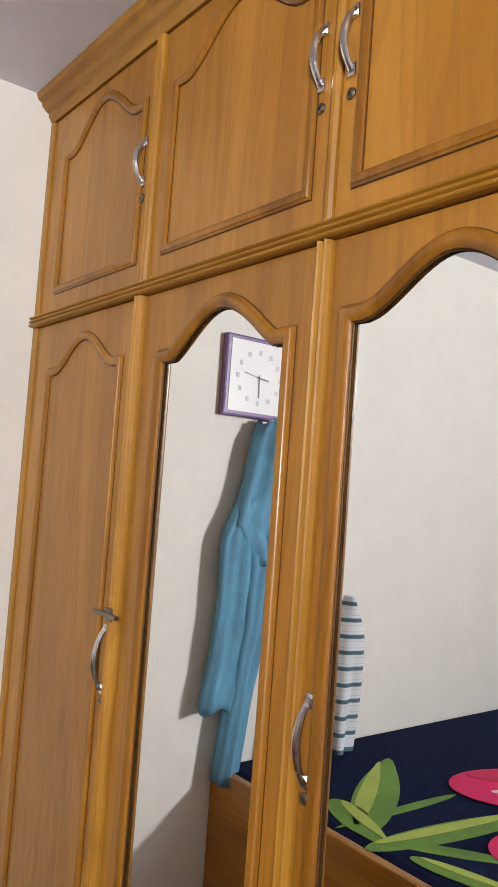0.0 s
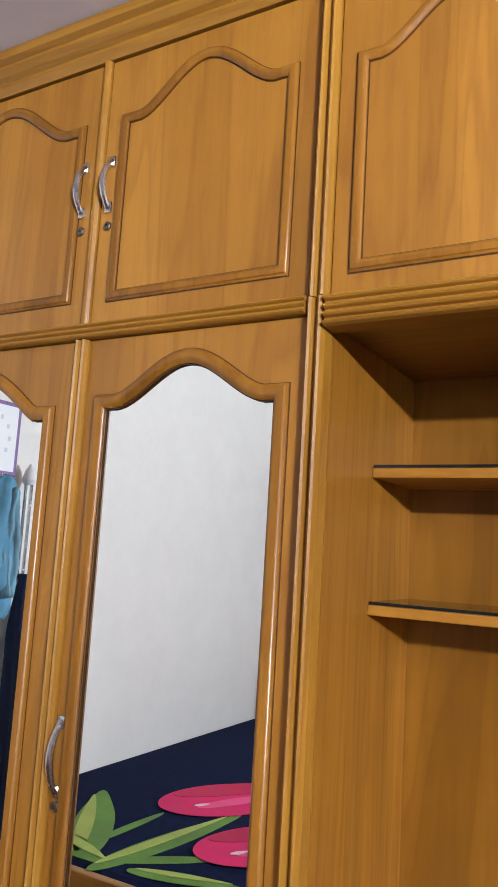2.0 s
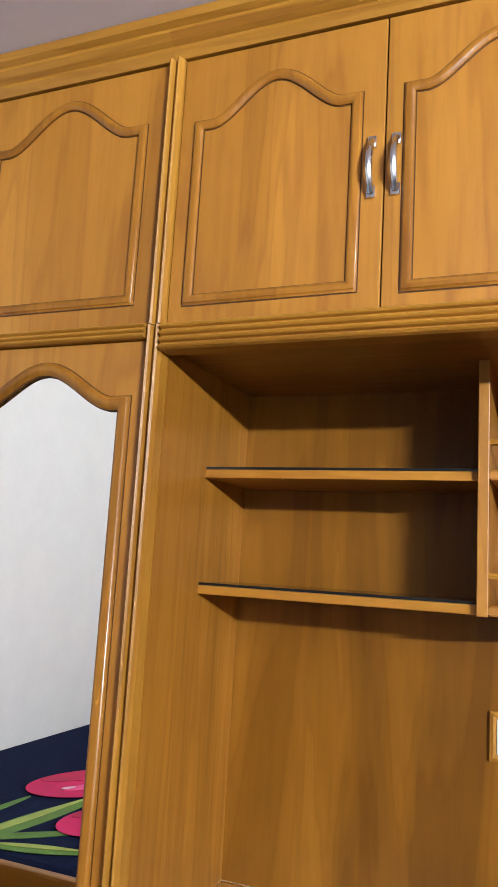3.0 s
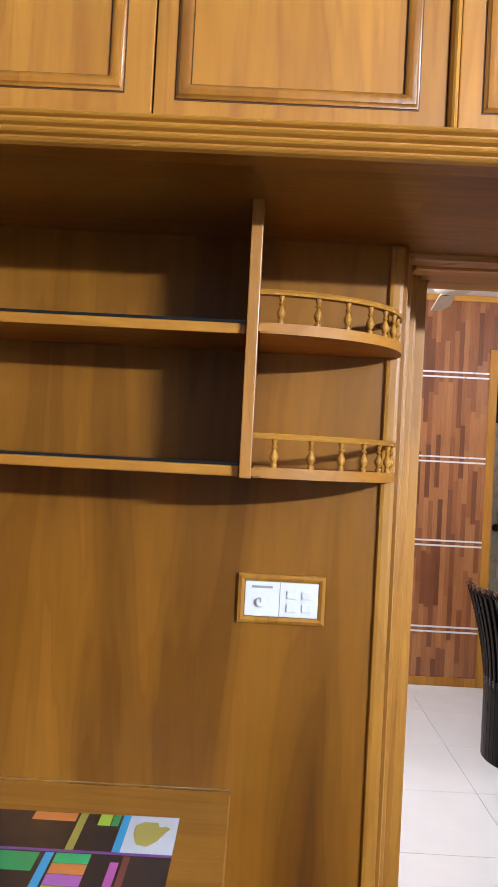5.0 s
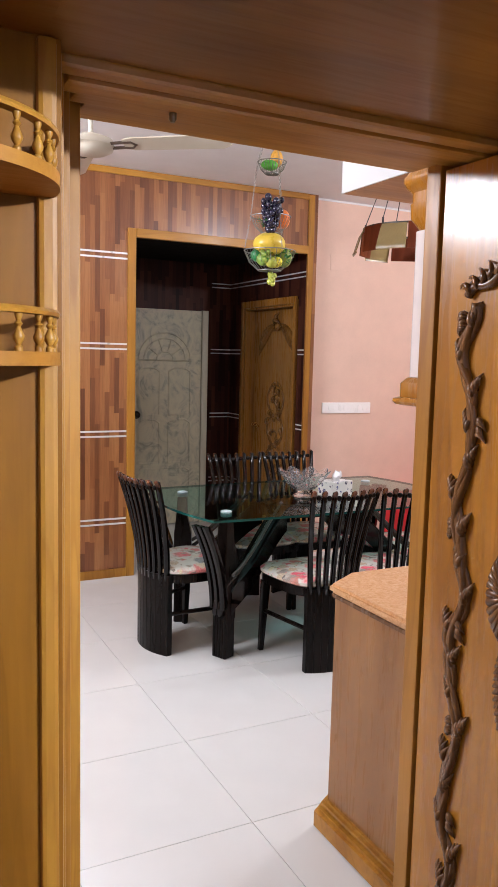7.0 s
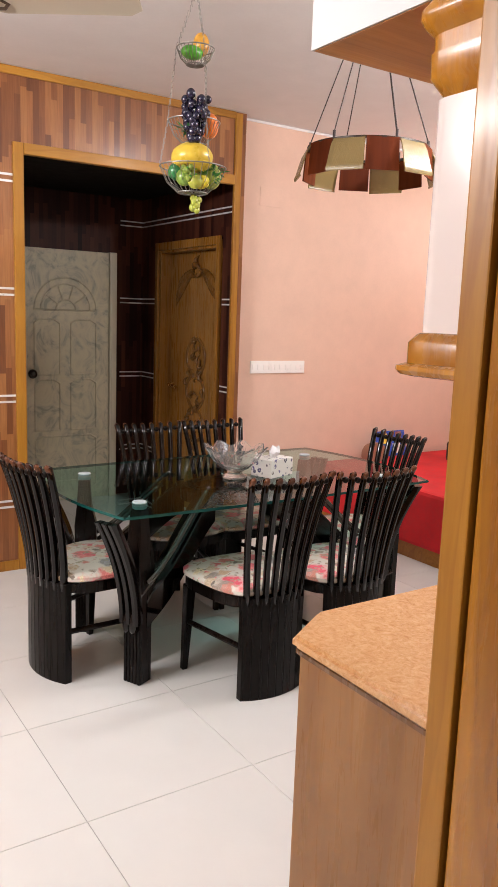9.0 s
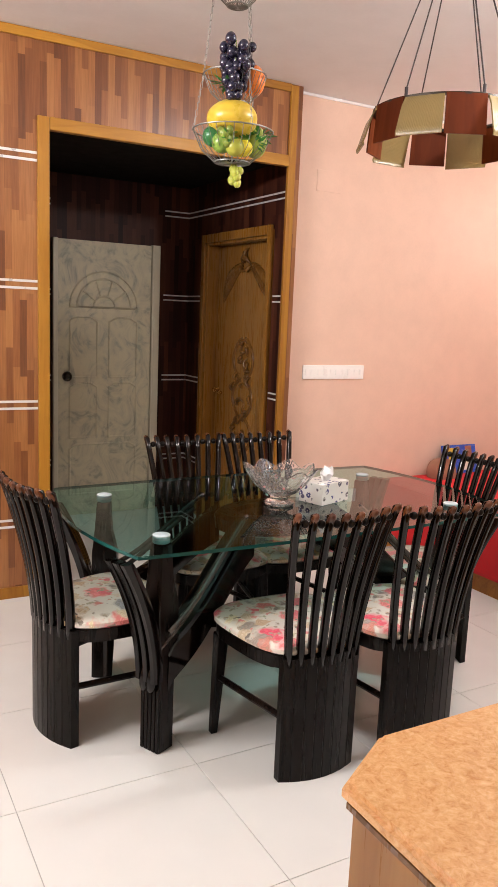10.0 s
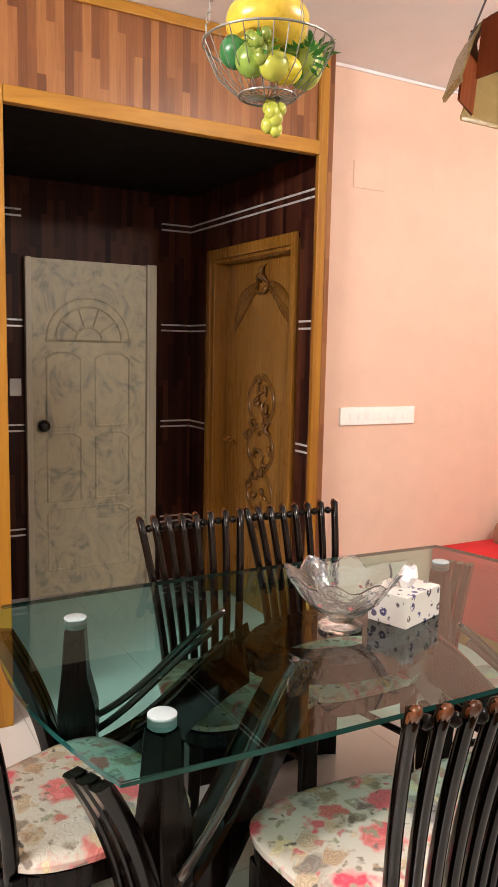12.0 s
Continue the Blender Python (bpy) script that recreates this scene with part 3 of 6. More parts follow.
def gallery_shelf(z):
    c, ax, ay = (0.512, 1.848), 0.305, 0.262
    arc = [(c[0] + ax * math.sin(math.radians(a)), c[1] - ay * max(0.0, math.cos(math.radians(a))) ** 0.8) for a in range(0, 91, 3)]
    outline = [c] + arc
    sh = part("curved_shelf", prism(bmesh.new(), outline, z - 0.02, z, 0.003), SHELFWOOD, rec, "quarter-round shelf with a spindle rail", True)
    inner = [(c[0] + (x - c[0]) * 0.965, c[1] + (y - c[1]) * 0.955) for x, y in arc]
    rail = [(x, y, z + 0.058) for x, y in inner[:-1]]
    part("rail", sweep(bmesh.new(), rail, [(-0.009, -0.005), (-0.011, 0.0), (-0.007, 0.005), (0.007, 0.005), (0.011, 0.0), (0.009, -0.005)], up=Vector((0, 0, 1))), TRIM_X, sh)
    prof = [(0.006, 0.0), (0.006, 0.006), (0.0035, 0.009), (0.0075, 0.016), (0.0085, 0.021), (0.005, 0.029), (0.003, 0.034), (0.006, 0.038), (0.003, 0.042), (0.0055, 0.049), (0.0055, 0.054)]
    me = None
    for a in (8, 22, 35, 47, 58, 68, 77):
        x = c[0] + ax * 0.965 * math.sin(math.radians(a))
        y = c[1] - ay * 0.955 * math.cos(math.radians(a)) ** 0.8
        if me is None:
            ob = part("spindle", lathe(bmesh.new(), prof, steps=10), TRIM, sh, "", True)
            me = ob.data
        else:
            ob = new("spindle", me)
            ob.parent = sh
        ob.location = (x, y, z)


gallery_shelf(SH1)
gallery_shelf(SH2)

# desk with a glass sheet and a study chart under it
desk = thing("desk", "honey wood desk top with a glass sheet", "desk")
part("top", boxed(-0.124, 0.502, 1.40, 1.849, 0.815, 0.842, bevel=0.003), WOOD_X, desk)
part("front_apron", boxed(-0.124, 0.502, 1.415, 1.435, 0.66, 0.814), WOOD_X, desk)
part("side_panel", boxed(0.482, 0.502, 1.436, 1.849, 0.0, 0.814), WOOD_Y, desk)
g = part("glass_sheet", boxed(-0.122, 0.5, 1.402, 1.847, 0.8465, 0.8525), CLEAR, desk, "clear glass sheet with a greenish edge")
g.visible_shadow = False
INK = plain("chart_black", (0.012, 0.012, 0.014), 0.6)
chart = thing("study_chart", "black chart with bright paper labels under the desk glass", "chart")
part("sheet", boxed(-0.1, 0.405, 1.42, 1.715, 0.8425, 0.8432), INK, chart)
chips = [(0.295, 0.31, 1.573, 1.715, (0.05, 0.4, 0.7)), (0.31, 0.405, 1.575, 1.715, (0.75, 0.76, 0.8)), (0.21, 0.225, 1.573, 1.715, (0.45, 0.38, 0.06)),
         (0.25, 0.274, 1.67, 1.713, (0.5, 0.7, 0.05)), (0.276, 0.29, 1.67, 1.713, (0.03, 0.35, 0.1)), (0.12, 0.205, 1.68, 1.712, (0.75, 0.25, 0.05)),
         (-0.1, 0.405, 1.566, 1.574, (0.2, 0.06, 0.3)), (0.2, 0.262, 1.53, 1.562, (0.05, 0.5, 0.15)), (0.2, 0.262, 1.495, 1.528, (0.75, 0.25, 0.05)),
         (0.2, 0.262, 1.46, 1.493, (0.5, 0.15, 0.5)), (0.2, 0.262, 1.425, 1.458, (0.45, 0.65, 0.05)), (0.3, 0.315, 1.45, 1.54, (0.6, 0.12, 0.45)),
         (0.32, 0.332, 1.42, 1.562, (0.2, 0.05, 0.04)), (0.18, 0.195, 1.42, 1.562, (0.05, 0.4, 0.7)), (0.06, 0.17, 1.5, 1.56, (0.03, 0.35, 0.1)), (0.0, 0.05, 1.43, 1.55, (0.6, 0.12, 0.45))]
for i, (x0, x1, y0, y1, c) in enumerate(chips):
    part("paper_label", boxed(x0, x1, y0, y1, 0.8436, 0.8442), plain("label_paper", c, 0.6, vary=0.06), chart)
bm = bmesh.new()
prism(bm, [(0.325, 1.64), (0.335, 1.605), (0.355, 1.598), (0.372, 1.62), (0.385, 1.655), (0.392, 1.668), (0.384, 1.676), (0.37, 1.672), (0.366, 1.69), (0.34, 1.69), (0.325, 1.675)], 0.8446, 0.845)
part("drawing", bm, plain("yellow_drawing", (0.55, 0.45, 0.1), 0.6), chart, "yellow cut-out drawing")


# switch plate in the recess
def switch_frame():
    s = thing("switch_plate", "white switch plate with a dial and rockers in a wooden frame", "switch")
    y = 1.848
    part("frame", sweep(bmesh.new(), [(0.503, y, 1.223), (0.677, y, 1.223), (0.677, y, 1.314), (0.503, y, 1.314)], [(-0.007, -0.002), (-0.007, 0.008), (0.0, 0.012), (0.007, 0.008), (0.007, -0.002)], True), TRIM, s, "small honey wood frame")
    p = part("plate", boxed(0.511, 0.669, y - 0.009, y + 0.002, 1.231, 1.306, bevel=0.002), PLASTIC, s)
    bm = lathe(bmesh.new(), [(0.011, 0), (0.011, 0.006), (0.008, 0.009)], steps=20)
    bm.transform(Matrix.Translation((0.545, y - 0.009, 1.262)) @ Matrix.Rotation(radians(90), 4, "X"))
    part("dial", bm, PLASTIC, p)
    part("marking", boxed(0.525, 0.57, y - 0.0105, y - 0.009, 1.292, 1.297), MARKING, p)
    part("pointer", boxed(0.5435, 0.5465, y - 0.0195, y - 0.018, 1.262, 1.272), MARKING, p)
    for x in (0.612, 0.645):
        for z in (1.252, 1.28):
            part("rocker", boxed(x - 0.011, x + 0.011, y - 0.013, y - 0.009, z - 0.009, z + 0.009, bevel=0.002), PLASTIC, p)
    part("seam", boxed(0.5855, 0.587, y - 0.0098, y - 0.009, 1.232, 1.305), MARKING, p)


switch_frame()

# ---- doorway ----
frame_ob = thing("door_frame", "honey wood door frame with stepped mouldings", "door frame", kind="structure")
part("jamb", boxed(0.8, JX0, 2.13, 2.205, 0.0, HEAD + 0.05, bevel=0.004), TRIM, frame_ob)
part("jamb_step", boxed(0.8, 0.893, 2.05, 2.129, 0.0, HEAD + 0.05, bevel=0.006), TRIM, frame_ob)
part("jamb_bead", boxed(0.8, 0.863, 1.965, 2.049, 0.0, HEAD + 0.05, bevel=0.01), TRIM, frame_ob)
part("architrave", boxed(0.8, 0.838, 1.872, 1.964, 0.0, 2.049, bevel=0.01), TRIM, frame_ob)
part("architrave_bead", boxed(0.79, 0.822, 1.838, 1.871, 0.0, 2.049, bevel=0.009), TRIM, frame_ob)
part("jamb", boxed(JX1, JX1 + 0.055, 2.092, 2.146, 0.0, HEAD + 0.05, bevel=0.004), TRIM, frame_ob)
part("head", boxed(JX0 + 0.001, JX1 - 0.001, 2.1, 2.205, HEAD, HEAD + 0.05, bevel=0.004), TRIM_X, frame_ob)
part("head_step", boxed(0.9, JX1 + 0.055, 2.03, 2.099, HEAD - 0.004, HEAD + 0.05, bevel=0.006), TRIM_X, frame_ob)
part("head_bead", boxed(0.866, JX1 + 0.055, 1.96, 2.029, HEAD - 0.012, HEAD + 0.05, bevel=0.012), TRIM_X, frame_ob)
part("head_trim", boxed(0.84, JX1 + 0.055, 1.9, 1.959, HEAD - 0.006, HEAD + 0.05, bevel=0.012), TRIM_X, frame_ob)
bm = lathe(bmesh.new(), [(0.008, 0), (0.008, 0.012), (0.004, 0.018)], steps=12)
bm.transform(Matrix.Translation((1.1, 2.06, HEAD - 0.004)) @ Matrix.Rotation(radians(180), 4, "X"))
part("knob", bm, plain_grey, frame_ob, "small dark catch", True)


leaf = thing("carved_door", "honey wood bedroom door with carved leaf scrolls, standing open", "door", kind="structure")
LX = JX1 + 0.008
part("leaf", boxed(LX, LX + 0.038, 1.2, 2.085, 0.01, HEAD - 0.016, bevel=0.003), GLOSSWOOD, leaf)


def curl(parent, x, y, z, size, ang, mat_, turn=2.2, fat=0.16):
    """A small carved leaf curl lying on a plane across x."""
    pts = []
    for i in range(9):
        t = i / 8
        a = ang + turn * t
        pts.append((x - 0.35 * size * math.sin(math.pi * t) ** 0.8, y + size * t * math.cos(a), z + size * t * math.sin(a)))
    return part("carving", tube(bmesh.new(), pts, size * fat, 8, [0.5, 0.9, 1.2, 1.3, 1.2, 1.0, 0.75, 0.5, 0.2]), mat_, parent, "carved leaf curl", 2)


def scroll_y(z):
    return 1.955 + 0.02 * math.sin(z * 17.0) + 0.005 * math.sin(z * 37.0)


for phase, r in ((0.0, 0.0125), (2.3, 0.009), (4.2, 0.0075)):
    # three strands that wind round each other
    zs = [0.12 + 0.0125 * i for i in range(127)]
    pts = [(LX - 0.005 - 0.004 * math.cos(z * 19.0 + phase), scroll_y(z) + (0.014 * math.sin(z * 27.0 + phase) if phase else 0.0), z) for z in zs]
    part("carving", tube(bmesh.new(), pts, r, 8, [0.75 + 0.45 * abs(math.sin(z * 9.5 + phase)) for z in zs]), BROWN, leaf, "carved foliage stem", 2)
for i in range(19):
    z = 0.14 + 0.083 * i
    s = 1 if i % 2 else -1
    y = scroll_y(z)
    # acanthus leaf: four pointed lobes that lean out of the stem and turn up again
    for k in range(4):
        curl(leaf, LX + 0.002, y + s * (0.008 + 0.003 * k), z + 0.012 * k, 0.05 - 0.006 * k, math.pi / 2 - s * (0.12 + 0.16 * k), BROWN, s * (0.4 - 0.06 * k), 0.15)
    if i % 3 == 0:
        # small blossom cluster on the other side
        for k in range(5):
            curl(leaf, LX, y - s * 0.016, z + 0.009 * k, 0.03, math.pi / 2 + s * (0.5 + 0.25 * (k % 3)), BROWN, s * 1.6, 0.2)
# crest scroll that runs inwards at the top
pts = [(LX - 0.007, 1.975 - 0.02 * i / 5 - 0.2 * (i / 24) ** 1.6, 1.712 + 0.012 * math.sin(i * 0.5) + 0.17 * (i / 24) ** 1.5) for i in range(25)]
for k, r in ((0.0, 0.011), (0.014, 0.007)):
    part("carving", tube(bmesh.new(), [(x, y, z + k) for x, y, z in pts], r, 8), BROWN, leaf, "carved crest scroll", 2)
for i in range(5):
    curl(leaf, LX - 0.003, 1.97 - 0.02 * i, 1.715 + 0.012 * i, 0.04, math.pi * (0.9 + 0.1 * i), BROWN, -2.4)
# shell and feathered spray in the middle of the leaf
for i in range(13):
    a = radians(90 + 13 * (i - 6))
    pts = [(LX - 0.002, 1.785, 1.03), (LX - 0.01, 1.785 + 0.035 * math.sin(a), 1.03 + 0.05 * math.cos(a)), (LX - 0.012, 1.785 + 0.06 * math.sin(a), 1.03 + 0.095 * math.cos(a)), (LX - 0.003, 1.785 + 0.07 * math.sin(a), 1.03 + 0.115 * math.cos(a))]
    part("carving", tube(bmesh.new(), pts, 0.0105, 8, [0.4, 0.8, 1.1, 0.5]), BROWN, leaf, "carved shell rib", 2)
for i in range(14):
    z = 0.73 + 0.016 * i
    w = 0.035 + 0.02 * math.sin(math.pi * i / 13)
    pts = [(LX - 0.002, 1.77, z + 0.012), (LX - 0.01, 1.77 + w * 0.6, z + 0.002), (LX - 0.003, 1.77 + w, z - 0.014)]
    part("carving", tube(bmesh.new(), pts, 0.009, 8, [0.7, 1.1, 0.4]), BROWN, leaf, "carved feathered spray", 2)


# ---- dining table and chairs ----
TOP = 0.77
table = thing("dining_table", "dining table with a green-tinted glass top and black lacquered curved legs", "table", (2.83, 4.37, 0))


def boat(hx, hy, end, n=14):
    pts = []
    for s in (1, -1):
        for i in range(n + 1):
            a = -1 + 2 * i / n
            pts.append((s * (hx - end + end * math.cos(a * 1.25) ** 1.0 * 1.0), s * a * hy))
    side = []
    # softly bowed long sides
    r = pts[:n + 1]
    l = pts[n + 1:]
    for i in range(1, 8):
        t = i / 8
        side.append((r[-1][0] + (l[0][0] - r[-1][0]) * t, hy + 0.02 * math.sin(math.pi * t)))
    back = [(-x, -y) for x, y in side]
    return r + side + l + back


glass_top = part("glass_top", prism(bmesh.new(), boat(0.885, 0.495, 0.12), TOP - 0.012, TOP, 0.003), TABLE_GLASS, table, "thick green-tinted glass sheet", False)
glass_top.data.materials.append(GLASS_UNDER)
glass_top.data.materials.append(GLASS_EDGE)
for p in glass_top.data.polygons:
    p.material_index = 0 if p.normal.z > 0.5 else (1 if p.normal.z < -0.5 else 2)
FROST = plain("frosted_cap", (0.42, 0.5, 0.52), 0.35)
for sx in (1, -1):
    for sy in (1, -1):
        # each leg faces outwards along its own spoke: x runs outwards, y across
        lx, ly = sx * 0.648, sy * 0.303
        spoke = Matrix.Translation((lx, ly, 0)) @ Matrix.Rotation(math.atan2(ly, lx), 4, "Z")
        bm = bmesh.new()
        rows = [(0.0, 0.0, 0.036, 0.044), (0.24, 0.0, 0.036, 0.044), (0.31, -0.004, 0.042, 0.044), (0.45, -0.008, 0.05, 0.042), (0.53, -0.006, 0.05, 0.04), (0.62, 0.0, 0.034, 0.034), (0.745, 0.0, 0.026, 0.028)]
        rings = [[bm.verts.new((ir + a * hr, b * ht, z)) for a, b in ((-1, -1), (1, -1), (1, 1), (-1, 1))] for z, ir, hr, ht in rows]
        for a, b in zip(rings, rings[1:]):
            for i in range(4):
                bm.faces.new((a[i], a[(i + 1) % 4], b[(i + 1) % 4], b[i]))
        bm.faces.new(rings[0][::-1])
        bm.faces.new(rings[-1])
        bmesh.ops.bevel(bm, geom=bm.edges[:], offset=0.004, segments=1, affect="EDGES")
        bm.transform(spoke)
        leg = part("leg", bm, BLACK, table)
        part("cap", lathe(bmesh.new(), [(0.027, 0.745), (0.03, 0.748), (0.03, TOP + 0.003), (0.027, TOP + 0.005)], (lx, ly, 0), 20), FROST, leg, "pale round pad through the glass", True)
        for k in (-1, 0, 1):
            # a flat-sided rib that swings outwards under the glass
            pts = [(0.047 + 0.15 * (i / 16) ** 1.9, 0.035 * k, 0.27 + 0.455 * i / 16) for i in range(17)]
            bm = sweep(bmesh.new(), pts, [(-0.0125, -0.02), (-0.0135, 0.012), (-0.008, 0.021), (0.008, 0.021), (0.0135, 0.012), (0.0125, -0.02)], up=Vector((1, 0, 0)))
            bm.transform(spoke)
            part("rib", bm, GLOSS, leg, "", True)
        for k in (-0.5, 0.5):
            pts = [(0.052 + 0.0006 * i, 0.032 * k, 0.225 + 0.0155 * i) for i in range(7)]
            bm = tube(bmesh.new(), pts, 0.0155, 8, [0.4, 0.95, 1.15, 1.15, 0.95, 0.7, 0.3])
            bm.transform(spoke)
            part("rib_end", bm, GLOSS, leg, "", 2)
        for k in range(5):
            bm = boxed(0.034, 0.0405, -0.043 + 0.0176 * k, -0.0285 + 0.0176 * k, 0.002, 0.24, bevel=0.003)
            bm.transform(spoke)
            part("reed", bm, BLACK, leg)
        # broad swept brace to the middle of the table, with two slim rails
        pts = []
        for i in range(17):
            t = i / 16
            pts.append((lx * (1 - 0.66 * t), ly * (1 - 0.62 * t), 0.29 + 0.38 * t ** 0.7 - 0.12 * math.sin(math.pi * t) * (1 - t)))
        part("brace", sweep(bmesh.new(), pts, [(-0.045, -0.07), (-0.05, 0.06), (-0.04, 0.07), (0.04, 0.07), (0.05, 0.06), (0.045, -0.07)], up=Vector((0, 0, 1))), GLOSS, leg, "", True)
        for k in (-1, 1):
            rail = [(x + sx * (0.03 + 0.02 * k), y + sy * 0.06, z + 0.06 - 0.028 * k + 0.03) for x, y, z in pts[1:-1]]
            part("brace_rib", tube(bmesh.new(), rail, 0.0105, 8), RAIL, leg, "", 2)
bm = bmesh.new()
sweep(bm, [(0.24 * math.cos(2 * math.pi * i / 40), 0.14 * math.sin(2 * math.pi * i / 40), 0.7) for i in range(40)], [(-0.04, -0.03), (-0.045, 0.02), (-0.03, 0.035), (0.03, 0.035), (0.045, 0.02), (0.04, -0.03)], True, Vector((0, 0, 1)))
part("centre_ring", bm, BLACK, table, "", True)


def floral_mat():
    """White cloth with large red, tan and grey flowers."""
    m, nt, b = node_mat("floral_cloth")
    vec = mapped(nt, (1, 1, 1))
    wob = nt.nodes.new("ShaderNodeVectorMath")
    wob.operation = "ADD"
    nz = nt.nodes.new("ShaderNodeTexNoise")
    nz.inputs["Scale"].default_value = 28
    nt.links.new(vec, nz.inputs["Vector"])
    sc = nt.nodes.new("ShaderNodeVectorMath")
    sc.operation = "SCALE"
    sc.inputs["Scale"].default_value = 0.07
    nt.links.new(nz.outputs["Color"], sc.inputs[0])
    nt.links.new(vec, wob.inputs[0])
    nt.links.new(sc.outputs[0], wob.inputs[1])
    c = (0.72, 0.68, 0.6)
    for s, size, cols in ((9.0, 0.5, [(0.0, (0.6, 0.05, 0.1)), (0.25, (0.68, 0.16, 0.17)), (0.45, (0.3, 0.2, 0.1)), (0.65, (0.2, 0.2, 0.21)), (0.8, (0.66, 0.3, 0.12)), (1.0, (0.62, 0.08, 0.12))]),
                          (15.0, 0.44, [(0.0, (0.5, 0.36, 0.2)), (0.25, (0.22, 0.19, 0.15)), (0.5, (0.62, 0.5, 0.34)), (0.7, (0.3, 0.2, 0.13)), (0.85, (0.6, 0.1, 0.13)), (1.0, (0.16, 0.17, 0.16))]),
                          (34.0, 0.4, [(0.0, (0.06, 0.05, 0.05)), (0.4, (0.3, 0.26, 0.2)), (0.7, (0.25, 0.27, 0.18)), (1.0, (0.5, 0.14, 0.16))])):
        v = nt.nodes.new("ShaderNodeTexVoronoi")
        v.inputs["Scale"].default_value = s
        nt.links.new(wob.outputs[0], v.inputs["Vector"])
        sepc = nt.nodes.new("ShaderNodeSeparateColor")
        nt.links.new(v.outputs["Color"], sepc.inputs[0])
        hue = ramp(nt, sepc.outputs[0], cols)
        petal = math_node(nt, "MULTIPLY", math_node(nt, "SINE", math_node(nt, "MULTIPLY", v.outputs["Distance"], 60.0)), 0.5)
        shade = mixed(nt, 0.7, hue, ramp(nt, petal, [(0.0, (0.75, 0.7, 0.65)), (0.4, (1, 1, 1))]), "OVERLAY")
        mask = ramp(nt, v.outputs["Distance"], [(size - 0.12, (1, 1, 1)), (size + 0.04, (0, 0, 0))])
        pick = math_node(nt, "GREATER_THAN", sepc.outputs[1], 0.5 if s > 30 else 0.12)
        c = mixed(nt, math_node(nt, "MULTIPLY", mask, pick), c, shade)
    nt.links.new(c, b.inputs["Base Color"])
    b.inputs["Roughness"].default_value = 0.5
    b.inputs["Coat Weight"].default_value, b.inputs["Coat Roughness"].default_value = 0.9, 0.12
    crinkle = noise_tex(nt, mapped(nt, (1, 1, 1)), 45, 4, 0.6, 2.0)
    bumped(nt, b, crinkle, 0.55, 0.005)
    return m


FLORAL = floral_mat()


